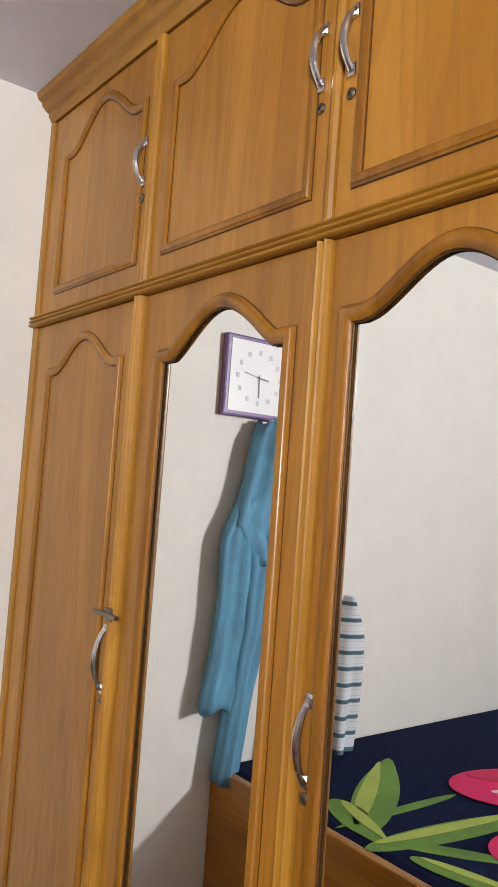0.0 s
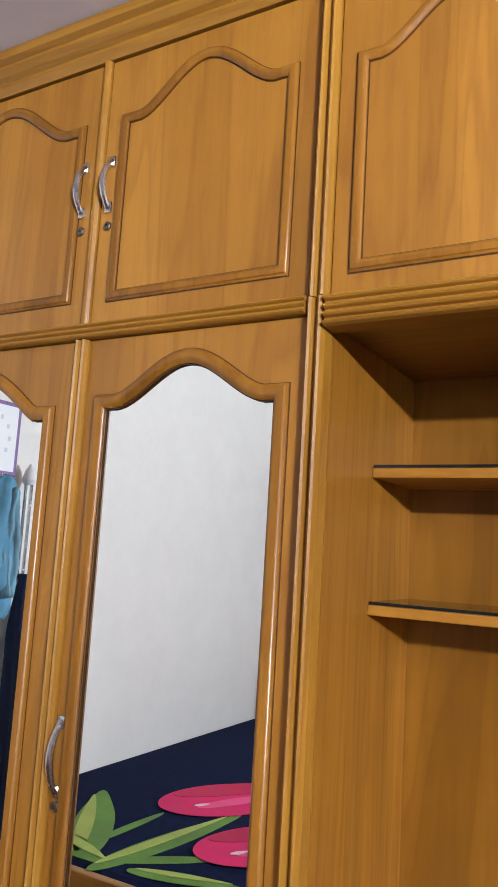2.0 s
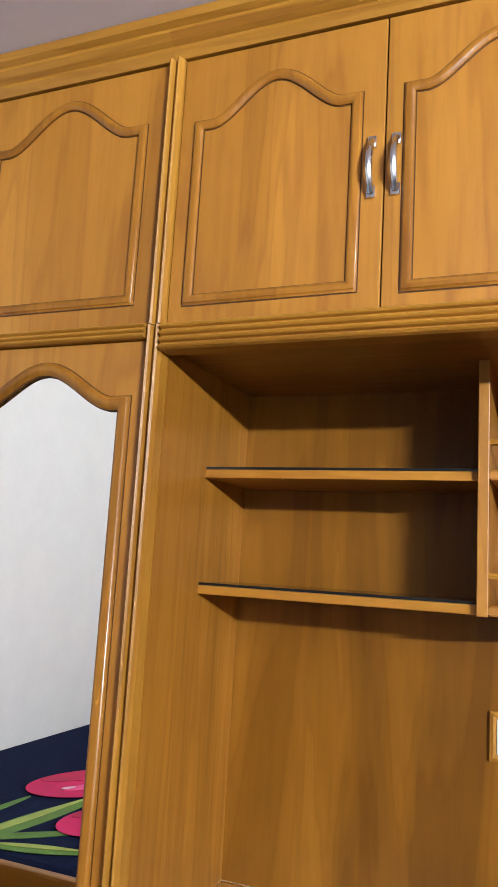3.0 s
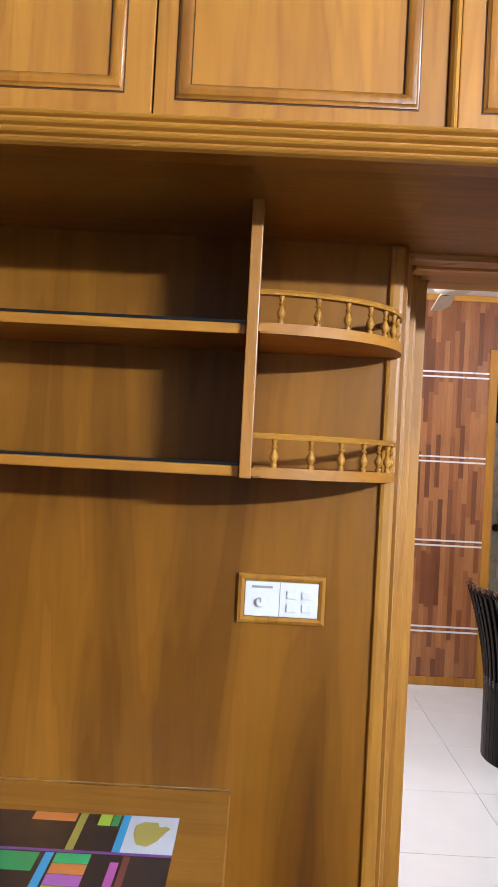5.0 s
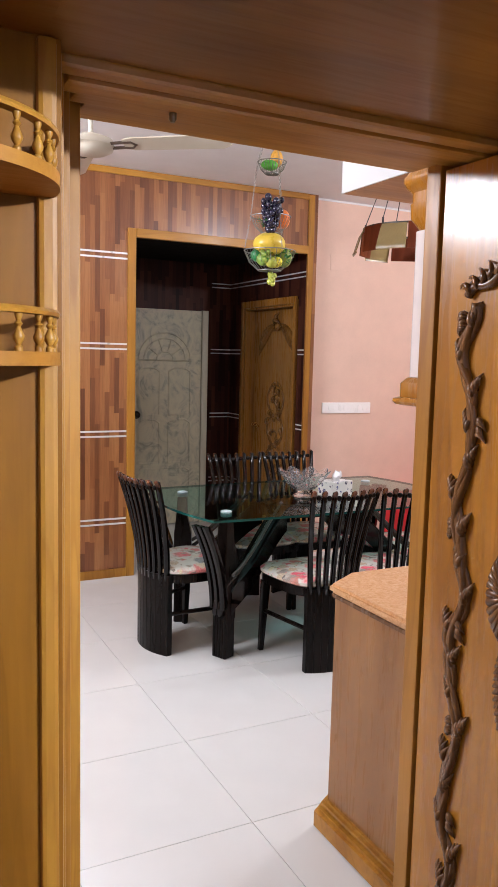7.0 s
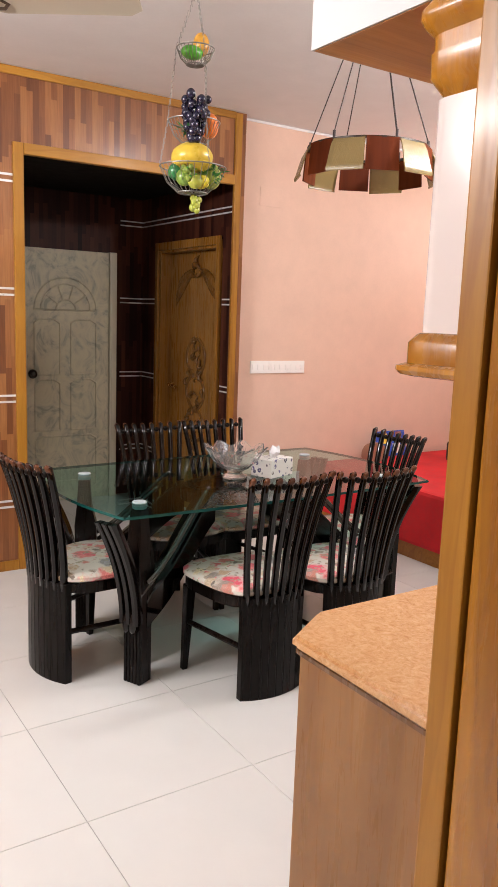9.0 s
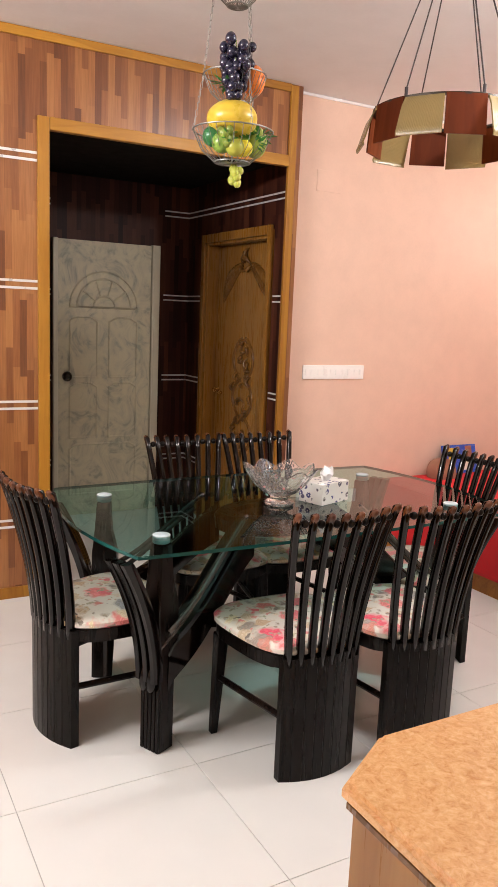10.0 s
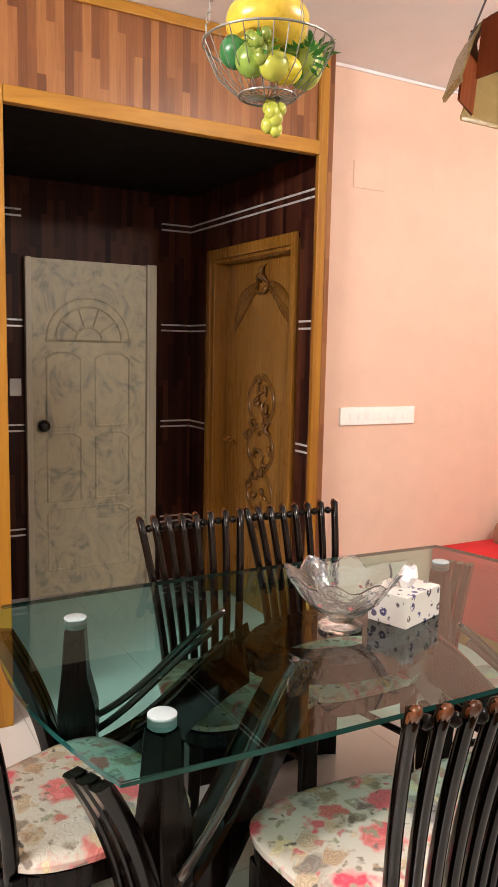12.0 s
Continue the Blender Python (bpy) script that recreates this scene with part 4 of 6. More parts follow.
def build_chair():
    ch = thing("dining_chair", "black lacquered fan-back dining chair with a plastic-covered floral seat", "chair", group="chairs round the table")
    # solid grooved lower back
    n = 8
    bm = bmesh.new()

    def plan(u, z):
        """Place on the back at u from -1 to 1 across and height z."""
        t = max(0.0, (z - 0.4) / 0.54)
        half = 0.146 + 0.068 * t ** 1.25
        return Vector((u * half, -0.16 - 0.035 * (1 - u * u) - 0.105 * t ** 1.7, z))

    us = []
    for k in range(n):
        us += [(-1 + 2 * k / n, 0.0025), (-1 + 2 * (k + 0.07) / n, 0.0), (-1 + 2 * (k + 0.93) / n, 0.0)]
    us = [(-1.0, 0.0)] + us[1:] + [(1.0, 0.0)]
    cols = []
    for u, groove in us:
        ring = []
        for z in (0.0, 0.15, 0.3, 0.43):
            p = plan(u, z)
            ring.append((bm.verts.new(p + Vector((0, groove, 0))), bm.verts.new(p + Vector((0, 0.03, 0)))))
        cols.append(ring)
    for a, b in zip(cols, cols[1:]):
        for j in range(3):
            bm.faces.new((a[j][0], b[j][0], b[j + 1][0], a[j + 1][0]))
            bm.faces.new((a[j][1], a[j + 1][1], b[j + 1][1], b[j][1]))
        bm.faces.new((a[3][0], b[3][0], b[3][1], a[3][1]))
        bm.faces.new((a[0][0], a[0][1], b[0][1], b[0][0]))
    for ring in (cols[0], cols[-1]):
        for j in range(3):
            bm.faces.new((ring[j][0], ring[j + 1][0], ring[j + 1][1], ring[j][1]))
    part("lower_back", bm, BLACK, ch)
    # eight fan slats with dark knobs between their tips
    for k in range(n):
        u = -1 + (2 * k + 1) / n
        top = 0.925 + 0.01 * abs(u)
        bm = bmesh.new()
        rings = []
        steps = 10
        for i in range(steps + 1):
            z = 0.4 + (top - 0.4) * i / steps
            p = plan(u, z) + Vector((0, 0.015, 0))
            w, d = 0.0105, 0.017 - 0.004 * i / steps
            rings.append([bm.verts.new(p + Vector((a * w, b * d, 0))) for a, b in ((-1, -0.6), (-0.6, -1), (0.6, -1), (1, -0.6), (1, 0.6), (0.6, 1), (-0.6, 1), (-1, 0.6))])
        for a, b in zip(rings, rings[1:]):
            for j in range(8):
                bm.faces.new((a[j], a[(j + 1) % 8], b[(j + 1) % 8], b[j]))
        bm.faces.new(rings[0][::-1])
        tip = bm.verts.new(plan(u, top + 0.008) + Vector((0, 0.015, 0)))
        for j in range(8):
            bm.faces.new((rings[-1][j], rings[-1][(j + 1) % 8], tip))
        slat = part("slat", bm, GLOSS, ch, "", 2)
        cb = tube(bmesh.new(), [plan(u, top - 0.03 + 0.006 * i) + Vector((0, 0.015 - 0.0006 * i * i * 0.5, 0)) for i in range(7)], 0.0128, 8, [0.75, 0.92, 0.95, 0.97, 0.97, 0.86, 0.5])
        part("tip", cb, TEAK, slat, "worn brown slat tip", 2)
        if k < n - 1:
            q = (plan(u, top - 0.03) + plan(u + 2 / n, top - 0.03)) / 2 + Vector((0, 0.015, 0))
            sb = bmesh.new()
            bmesh.ops.create_uvsphere(sb, u_segments=10, v_segments=6, radius=0.0135, matrix=Matrix.Translation(q))
            part("knob", sb, BLACK, ch, "", True)
    # seat frame, cushion, legs, stretchers
    seat = []
    for i in range(40):
        a = 2 * math.pi * i / 40
        c, s_ = math.cos(a), math.sin(a)
        y = 0.055 + 0.22 * math.copysign(abs(s_) ** 0.6, s_)
        seat.append(((0.178 + 0.155 * (y + 0.165)) * math.copysign(abs(c) ** 0.6, c), y))
    part("seat_frame", prism(bmesh.new(), seat, 0.385, 0.43, 0.005), BLACK, ch)
    bm = bmesh.new()
    rings = []
    for z, s in ((0.43, 0.97), (0.44, 1.04), (0.455, 1.045), (0.468, 0.98), (0.477, 0.85), (0.483, 0.6), (0.485, 0.25)):
        ring = []
        for i in range(len(seat)):
            x0, y0 = seat[i]
            x1, y1 = seat[(i + 1) % len(seat)]
            for t in (0.0,):
                ring.append(bm.verts.new(((x0 + (x1 - x0) * t) * s, 0.055 + (y0 + (y1 - y0) * t - 0.055) * s, z)))
        rings.append(ring)
    k = len(rings[0])
    for a, b in zip(rings, rings[1:]):
        for j in range(k):
            bm.faces.new((a[j], a[(j + 1) % k], b[(j + 1) % k], b[j]))
    bm.faces.new(rings[0][::-1])
    bm.faces.new(rings[-1])
    part("cushion", bm, FLORAL, ch, "floral seat pad under crinkled clear plastic", True)
    for sx in (-1, 1):
        bm = bmesh.new()
        lo = [bm.verts.new((sx * 0.212 + a * 0.013, 0.205 + b * 0.013, 0.0)) for a, b in ((-1, -1), (1, -1), (1, 1), (-1, 1))]
        hi = [bm.verts.new((sx * 0.195 + a * 0.022, 0.2 + b * 0.022, 0.386)) for a, b in ((-1, -1), (1, -1), (1, 1), (-1, 1))]
        bm.faces.new(lo[::-1])
        bm.faces.new(hi)
        for i in range(4):
            bm.faces.new((lo[i], lo[(i + 1) % 4], hi[(i + 1) % 4], hi[i]))
        bmesh.ops.bevel(bm, geom=bm.edges[:], offset=0.003, segments=1, affect="EDGES")
        part("leg", bm, BLACK, ch)
        part("stretcher", tube(bmesh.new(), [(sx * 0.203, 0.2, 0.22), (sx * 0.132, -0.145, 0.22)], 0.012, 8), BLACK, ch, "", True)
    return ch


chair = build_chair()
SPOTS = [(2.611, 3.858, -1), (3.012, 3.812, -4), (2.03, 4.352, -77), (2.69, 4.785, 180), (3.085, 4.785, 179), (3.54, 4.265, 90)]
chair.matrix_world = pose(SPOTS[0][0], SPOTS[0][1], 0, 0, 0, SPOTS[0][2])
for x, y, a in SPOTS[1:]:
    copy_thing(chair, pose(x, y, 0, 0, 0, a))


# ---- side counter, hanging showcase, loft ----
ct = thing("side_counter", "wooden side counter with a peach marble top and skirting", "counter")
out = [(1.875, 2.17), (1.875, 2.575), (2.0, 2.648), (4.2, 2.648), (4.2, 2.17)]
part("body", prism(bmesh.new(), out, 0.09, 0.805), PALE, ct)
skirt = [(1.835, 2.17), (1.835, 2.595), (1.98, 2.69), (4.2, 2.69), (4.2, 2.17)]
part("skirting", prism(bmesh.new(), skirt, 0.0, 0.075, 0.012), TRIM_X, ct)
skirt2 = [(1.855, 2.17), (1.855, 2.585), (1.99, 2.67), (4.2, 2.67), (4.2, 2.17)]
part("skirting_bead", prism(bmesh.new(), skirt2, 0.076, 0.105, 0.01), TRIM_X, ct)
part("top_bead", prism(bmesh.new(), [(1.865, 2.17), (1.865, 2.58), (1.995, 2.655), (4.2, 2.655), (4.2, 2.17)], 0.795, 0.812, 0.004), BROWN, ct)


def marble():
    m, nt, b = node_mat("peach_marble")
    vec = mapped(nt, (1, 1, 1))
    n1 = noise_tex(nt, vec, 20, 7, 0.62, 3.0)
    n2 = noise_tex(nt, vec, 95, 6, 0.7, 1.0)
    c = ramp(nt, n1, [(0.3, (0.45, 0.2, 0.06)), (0.45, (0.58, 0.31, 0.12)), (0.6, (0.65, 0.38, 0.17)), (0.72, (0.7, 0.46, 0.25))])
    c = mixed(nt, 0.28, c, ramp(nt, n2, [(0.38, (0.34, 0.14, 0.05)), (0.5, (0.6, 0.34, 0.16)), (0.64, (0.72, 0.5, 0.32))]))
    nt.links.new(c, b.inputs["Base Color"])
    b.inputs["Roughness"].default_value = 0.18
    return m


part("marble_top", prism(bmesh.new(), [(1.855, 2.17), (1.855, 2.58), (1.99, 2.665), (4.22, 2.665), (4.22, 2.17)], 0.813, 0.843, 0.009), marble(), ct, "peach mottled marble slab")

HAZE = glass("hazy_glass", (0.8, 0.74, 0.71), 0.16, 1.45)
HAZE.node_tree.nodes["Principled BSDF"].inputs["Transmission Weight"].default_value = 0.25
show = thing("wall_showcase", "wooden hanging showcase with glass sides above the counter", "showcase")
SX, SY = 1.945, 2.375
part("back", boxed(SX + 0.03, 3.4, 2.142, 2.165, 1.5, 2.0), PALE, show)


def rounded_end(inset, r=0.045):
    """Plan of the case with a rounded front corner, drawn in by inset."""
    x0, y1 = SX + inset, SY - inset
    arc = [(x0 + r * (1 - math.cos(a)), y1 - r * (1 - math.sin(a))) for a in [math.pi / 2 * i / 8 for i in range(9)]]
    return [(x0, 2.142)] + arc + [(3.4, y1), (3.4, 2.142)]


def case_band(name, rows):
    """A moulding round the case: rows of (inset, height)."""
    bm = bmesh.new()
    rings = [[bm.verts.new((x, y, z)) for x, y in rounded_end(i)] for i, z in rows]
    k = len(rings[0])
    for lo, hi in zip(rings, rings[1:]):
        for j in range(k):
            bm.faces.new((lo[j], lo[(j + 1) % k], hi[(j + 1) % k], hi[j]))
    bm.faces.new(rings[0][::-1])
    bm.faces.new(rings[-1])
    return part(name, bm, GLOSSWOOD, show, "", True)


case_band("lip", [(-0.012, 1.43), (-0.025, 1.433), (-0.031, 1.441), (-0.03, 1.449), (-0.018, 1.454)])
case_band("base", [(-0.016, 1.4545), (-0.016, 1.492), (-0.014, 1.496), (-0.005, 1.508), (-0.001, 1.511)])
case_band("neck", [(0.01, 1.925), (0.002, 1.94), (-0.01, 1.96), (-0.012, 2.0)])
case_band("cap", [(-0.008, 2.001), (-0.008, 2.03), (-0.02, 2.045), (-0.027, 2.06), (-0.027, 2.072), (-0.018, 2.087)])
g = part("pane", prism(bmesh.new(), rounded_end(0.002), 1.512, 1.924), HAZE, show, "hazy pale rounded glass", True)
g.visible_shadow = False

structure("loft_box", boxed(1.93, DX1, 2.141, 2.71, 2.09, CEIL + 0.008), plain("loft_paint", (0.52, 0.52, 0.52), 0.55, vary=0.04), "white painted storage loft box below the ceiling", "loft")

structure("loft_underside", boxed(1.935, DX1, 2.142, 2.705, 2.0885, 2.0895), WOOD_X, "honey wood board under the loft box", "loft")

# ---- alcove doors ----
gd = thing("grey_door", "pale grey marbled moulded door with a dark round knob, shut", "door", kind="structure")


def marbled():
    m, nt, b = node_mat("grey_marbled_paint")
    vec = mapped(nt, (1, 1, 0.8))
    n = noise_tex(nt, vec, 5, 6, 0.6, 3.0)
    c = ramp(nt, n, [(0.34, (0.36, 0.35, 0.26)), (0.46, (0.56, 0.51, 0.36)), (0.58, (0.64, 0.58, 0.4))])
    nt.links.new(c, b.inputs["Base Color"])
    b.inputs["Roughness"].default_value = 0.45
    return m


GREY = marbled()
DOORFRAME = plain("beige_door_frame", (0.66, 0.61, 0.46), 0.45, vary=0.1, scale=10)
part("frame", boxed(3.362, 3.41, YA - 0.055, YA, 0, 1.985, bevel=0.006), DOORFRAME, gd)
part("frame_bead", boxed(3.346, 3.361, YA - 0.062, YA, 0, 1.985, bevel=0.006), DOORFRAME, gd)
part("frame", boxed(2.62, 2.655, YA - 0.05, YA, 0, 1.985, bevel=0.006), DOORFRAME, gd)
slab = part("leaf", boxed(2.656, 3.344, YA - 0.04, YA - 0.002, 0.005, 1.98), GREY, gd)
HB = [(-0.008, -0.002), (-0.006, 0.005), (0.0, 0.008), (0.006, 0.005), (0.008, -0.002)]
yf = YA - 0.04
for x0, x1, z0, z1 in ((2.74, 2.94, 1.02, 1.42), (3.03, 3.24, 1.02, 1.42), (2.74, 2.94, 0.58, 0.95), (3.03, 3.24, 0.58, 0.95), (2.74, 3.24, 0.16, 0.5)):
    part("moulding", sweep(bmesh.new(), [(x0, yf, z0), (x1, yf, z0), (x1, yf, z1), (x1 - 0.05, yf, z1 + 0.03), (x0 + 0.05, yf, z1 + 0.03), (x0, yf, z1)], HB, True), GREY, slab, "", True)
for r in (0.25, 0.2, 0.08):
    part("moulding", sweep(bmesh.new(), [(2.99 + r * math.cos(math.pi * i / 20), yf, 1.52 + r * math.sin(math.pi * i / 20)) for i in range(21)], HB, True), GREY, slab, "", True)
for a in (36, 72, 108, 144):
    part("moulding", sweep(bmesh.new(), [(2.99 + r * math.cos(radians(a)), yf, 1.52 + r * math.sin(radians(a))) for r in (0.08, 0.2)], HB), GREY, slab)
kb = bmesh.new()
bmesh.ops.create_uvsphere(kb, u_segments=16, v_segments=10, radius=0.036, matrix=Matrix.Translation((2.712, yf - 0.034, 1.03)))
part("knob", kb, plain("dark_knob", (0.02, 0.015, 0.012), 0.25), slab, "dark round knob", True)

cd = thing("panel_door", "brown wooden door with carved garland and a brass lever, shut", "door", kind="structure")
DBROWN = wood("door_brown", (0.2, 0.085, 0.013), (0.3, 0.135, 0.021), (0.37, 0.17, 0.03), rough=0.25, coat=0.4)
for y0, y1 in ((5.93, 5.985), (6.84, 6.9)):
    part("jamb", boxed(XA - 0.012, XA + 0.13, y0, y1, 0, 2.04, bevel=0.006), DBROWN, cd)
    part("architrave", boxed(XA - 0.034, XA - 0.0125, y0 - 0.008 if y0 < 6 else y0 + 0.018, y1 - 0.018 if y0 < 6 else y1 + 0.008, 0, 2.062, bevel=0.006), DBROWN, cd)
part("head", boxed(XA - 0.012, XA + 0.13, 5.986, 6.839, 1.985, 2.04, bevel=0.006), DBROWN, cd)
part("head_architrave", boxed(XA - 0.034, XA - 0.0125, 5.968, 6.857, 2.003, 2.062, bevel=0.006), DBROWN, cd)
part("leaf", boxed(XA + 0.078, XA + 0.115, 5.987, 6.838, 0.005, 1.984), DBROWN, cd)
xf = XA + 0.08
DCARVE = wood("door_carving", (0.12, 0.05, 0.01), (0.18, 0.08, 0.016), (0.25, 0.115, 0.023), rough=0.22, coat=0.38)
rnd = random.Random(12)


for s in (1, -1):
    # a drooping wing of the crest
    for k in range(3):
        pts = [(xf - 0.004, 6.41 + s * (0.05 + 0.28 * t), 1.855 - 0.018 * k - (0.19 + 0.02 * k) * t ** 1.7) for t in [i / 14 for i in range(15)]]
        part("carving", tube(bmesh.new(), pts, 0.019, 8, [0.3, 0.5, 0.7, 0.9, 1.1, 1.3, 1.45, 1.55, 1.6, 1.55, 1.4, 1.2, 0.9, 0.6, 0.25]), DCARVE, cd, "carved drooping wing", 2)
    curl(cd, xf, 6.41 + s * 0.03, 1.86, 0.09, math.pi / 2 - s * 0.2, DCARVE, s * 2.0)
    curl(cd, xf, 6.41 + s * 0.05, 1.84, 0.07, -math.pi / 2 + s * 0.6, DCARVE, -s * 2.0)
    for a, b in ((1.36, 1.05), (1.08, 0.8), (0.82, 0.55)):
        pts = [(xf, 6.41 + s * (0.02 + 0.12 * math.sin(math.pi * t) ** 0.8), a + (b - a) * t) for t in [i / 14 for i in range(15)]]
        part("carving", tube(bmesh.new(), pts, 0.014, 8, [0.4] + [1.0] * 13 + [0.4]), DCARVE, cd, "carved looping stem", 2)
curl(cd, xf, 6.41, 1.88, 0.08, math.pi / 2, DCARVE, 0.3)
for i in range(34):
    t = (i + 0.5) / 34
    w = 0.13 * math.sin(math.pi * min(1, t * 1.05)) ** 0.8
    y = 6.41 + rnd.uniform(-w, w)
    curl(cd, xf, y, 1.35 - 0.85 * t, 0.06, rnd.uniform(0, 6.28), DCARVE)
bm = tube(bmesh.new(), [(XA + 0.08, 6.77, 0.965), (XA + 0.03, 6.77, 0.965), (XA + 0.028, 6.76, 0.965), (XA + 0.028, 6.64, 0.955)], 0.013)
part("lever", bm, BRASS, cd, "brass lever handle", True)


# ---- wall switches ----
BANKWHITE = plain("bright_white_plastic", (0.9, 0.89, 0.85), 0.3, vary=0.02)


def switch_bank(x0, x1, z0, z1):
    s = thing("switch_bank", "long white switch bank on the pink wall", "switch")
    p = part("plate", boxed(x0, x1, YP - 0.012, YP, z0, z1, bevel=0.003), BANKWHITE, s)
    n = 5
    w = (x1 - x0) / n
    for i in range(n):
        for j in (0, 1):
            part("rocker", boxed(x0 + w * i + 0.014 + j * w * 0.45, x0 + w * i + 0.014 + j * w * 0.45 + w * 0.28, YP - 0.016, YP - 0.012, z0 + 0.025, z1 - 0.025, bevel=0.001), BANKWHITE, p)


switch_bank(3.802, 4.268, 1.134, 1.221)
sw = thing("small_switch", "small white switch beside the grey door", "switch")
part("plate", boxed(2.535, 2.6, YA - 0.012, YA, 1.2, 1.3, bevel=0.002), PLASTIC, sw)
cv = thing("blank_cover", "pink painted square cover plate on the wall", "cover")
part("plate", boxed(3.835, 4.017, YP - 0.005, YP, 2.262, 2.385, bevel=0.002), PINK, cv)


# ---- hanging fruit baskets ----
WIRE = plain("grey_wire", (0.22, 0.22, 0.2), 0.4, 0.5)
FX, FY = 2.45, 4.17
hb = thing("hanging_basket", "three-tier hanging wire basket on chains full of fruit", "basket", (FX, FY, 0))


def ring_pts(r, z, n=28):
    return [(r * math.cos(2 * math.pi * i / n), r * math.sin(2 * math.pi * i / n), z) for i in range(n + 1)]


def wire_basket(r, z, depth, base):
    tier = part("tier", tube(bmesh.new(), ring_pts(r, z), 0.0026, 6), WIRE, hb, "round wire tier")
    part("base_ring", tube(bmesh.new(), ring_pts(base, z - depth), 0.0025, 6), WIRE, tier)
    mid = base + (r - base) * 0.62
    mesh_, n = None, 28
    for i in range(n):
        if mesh_ is None:
            ob = part("wire", tube(bmesh.new(), [(r, 0, z), (mid, 0, z - depth * 0.6), (base, 0, z - depth), (0.004, 0, z - depth - 0.004)], 0.0013, 4), WIRE, tier)
            mesh_ = ob.data
        else:
            ob = new("wire", mesh_)
            ob.parent = tier
        ob.rotation_euler = (0, 0, 2 * math.pi * i / n)
    return tier


for size in ((0.135, 2.115, 0.1, 0.06), (0.105, 2.29, 0.085, 0.045), (0.075, 2.565, 0.06, 0.035)):
    wire_basket(*size)


def chain(a, b):
    a, b = Vector(a), Vector(b)
    bm = bmesh.new()
    n = max(4, int((b - a).length / 0.02))
    for i in range(n):
        p = a.lerp(b, (i + 0.5) / n)
        turn = Matrix.Rotation(radians(90 * (i % 2)), 4, "Z")
        tube(bm, [p + turn @ Vector((0.0034 * math.cos(t), 0, 0.0125 * math.sin(t))) for t in (0, 0.8, 1.57, 2.36, 3.14, 3.93, 4.71, 5.5, 6.28)], 0.0009, 4)
    return part("chain", bm, WIRE, hb)


for k in range(3):
    a = 2 * math.pi * k / 3 + 0.5
    c, s = math.cos(a), math.sin(a)
    chain((0.135 * c, 0.135 * s, 2.115), (0.105 * c, 0.105 * s, 2.29))
    chain((0.105 * c, 0.105 * s, 2.29), (0.075 * c, 0.075 * s, 2.565))
    chain((0.075 * c, 0.075 * s, 2.565), (0, 0, 2.78))
part("hook", tube(bmesh.new(), [(0, 0, 2.775), (0, 0, 2.8)], 0.004), WIRE, hb)

FG = "fruit in the hanging baskets"
GREENSTEM = plain("grape_stem", (0.15, 0.2, 0.04), 0.6)


def fruit(name, label, at, size, colour, squash=(1, 1, 1), rough=0.3, rib=0.0):
    bm = bmesh.new()
    bmesh.ops.create_uvsphere(bm, u_segments=24, v_segments=14, radius=1.0)
    for v in bm.verts:
        a = math.atan2(v.co.y, v.co.x)
        k = 1 + rib * math.cos(a * 7) + 0.03 * noise.noise(v.co * 2 + Vector(at))
        v.co = Vector((v.co.x * k * squash[0], v.co.y * k * squash[1], v.co.z * squash[2])) * size
    ob = part(name, bm, plain(name + "_skin", colour, rough, vary=0.35, scale=25), None, "", True)
    ob.matrix_world = pose(*at)
    return tagged(ob, label, "fruit", FG)


def bunch(name, label, at, count, size, spread, length, colour, seed):
    rnd = random.Random(seed)
    top = thing(name, label, "fruit", at, group=FG)
    skin = plain(name + "_skin", colour, 0.22, vary=0.4, scale=30, coat=0.3)
    mesh_ = None
    for i in range(count):
        t = i / count
        r = spread * (1 - 0.75 * t)
        a = rnd.uniform(0, 6.28)
        d = r * math.sqrt(rnd.uniform(0.25, 1))
        if mesh_ is None:
            bm = bmesh.new()
            bmesh.ops.create_uvsphere(bm, u_segments=12, v_segments=8, radius=size)
            ob = part("grape", bm, skin, top, "", 2)
            mesh_ = ob.data
        else:
            ob = new("grape", mesh_)
            ob.parent = top
        ob.location = (d * math.cos(a), d * math.sin(a), -length * t + rnd.uniform(-0.01, 0.01))
        k = rnd.uniform(0.85, 1.12)
        ob.scale = (k, k, k * 1.1)
    part("stem", tube(bmesh.new(), [(0, 0, 0.02), (0, 0, -length * 0.9)], 0.002, 6), GREENSTEM, top)
    return top


fruit("melon", "ribbed yellow artificial melon in the lowest basket", (FX - 0.02, FY - 0.03, 2.145), 0.084, (0.6, 0.42, 0.04), (1, 1, 0.72), rib=0.02)
fruit("lemon", "yellow artificial lemon in the lowest basket", (FX + 0.005, FY - 0.055, 2.055), 0.033, (0.7, 0.6, 0.03), (1.2, 0.9, 0.9))
fruit("pear", "green artificial pear in the lowest basket", (FX + 0.07, FY - 0.03, 2.085), 0.042, (0.26, 0.34, 0.05), (0.95, 0.9, 1.25))
fruit("green_apple", "green artificial apple in the lowest basket", (FX - 0.06, FY - 0.04, 2.065), 0.034, (0.2, 0.32, 0.05))
fruit("green_apple", "green artificial apple in the lowest basket", (FX - 0.075, FY - 0.0, 2.09), 0.034, (0.03, 0.17, 0.05))
fruit("green_apple", "green artificial apple in the lowest basket", (FX - 0.03, FY - 0.075, 2.05), 0.03, (0.36, 0.38, 0.05))
bunch("grape_bunch", "green artificial grapes hanging under the lowest basket", (FX + 0.01, FY - 0.01, 2.0), 11, 0.0145, 0.026, 0.055, (0.38, 0.42, 0.06), 3)
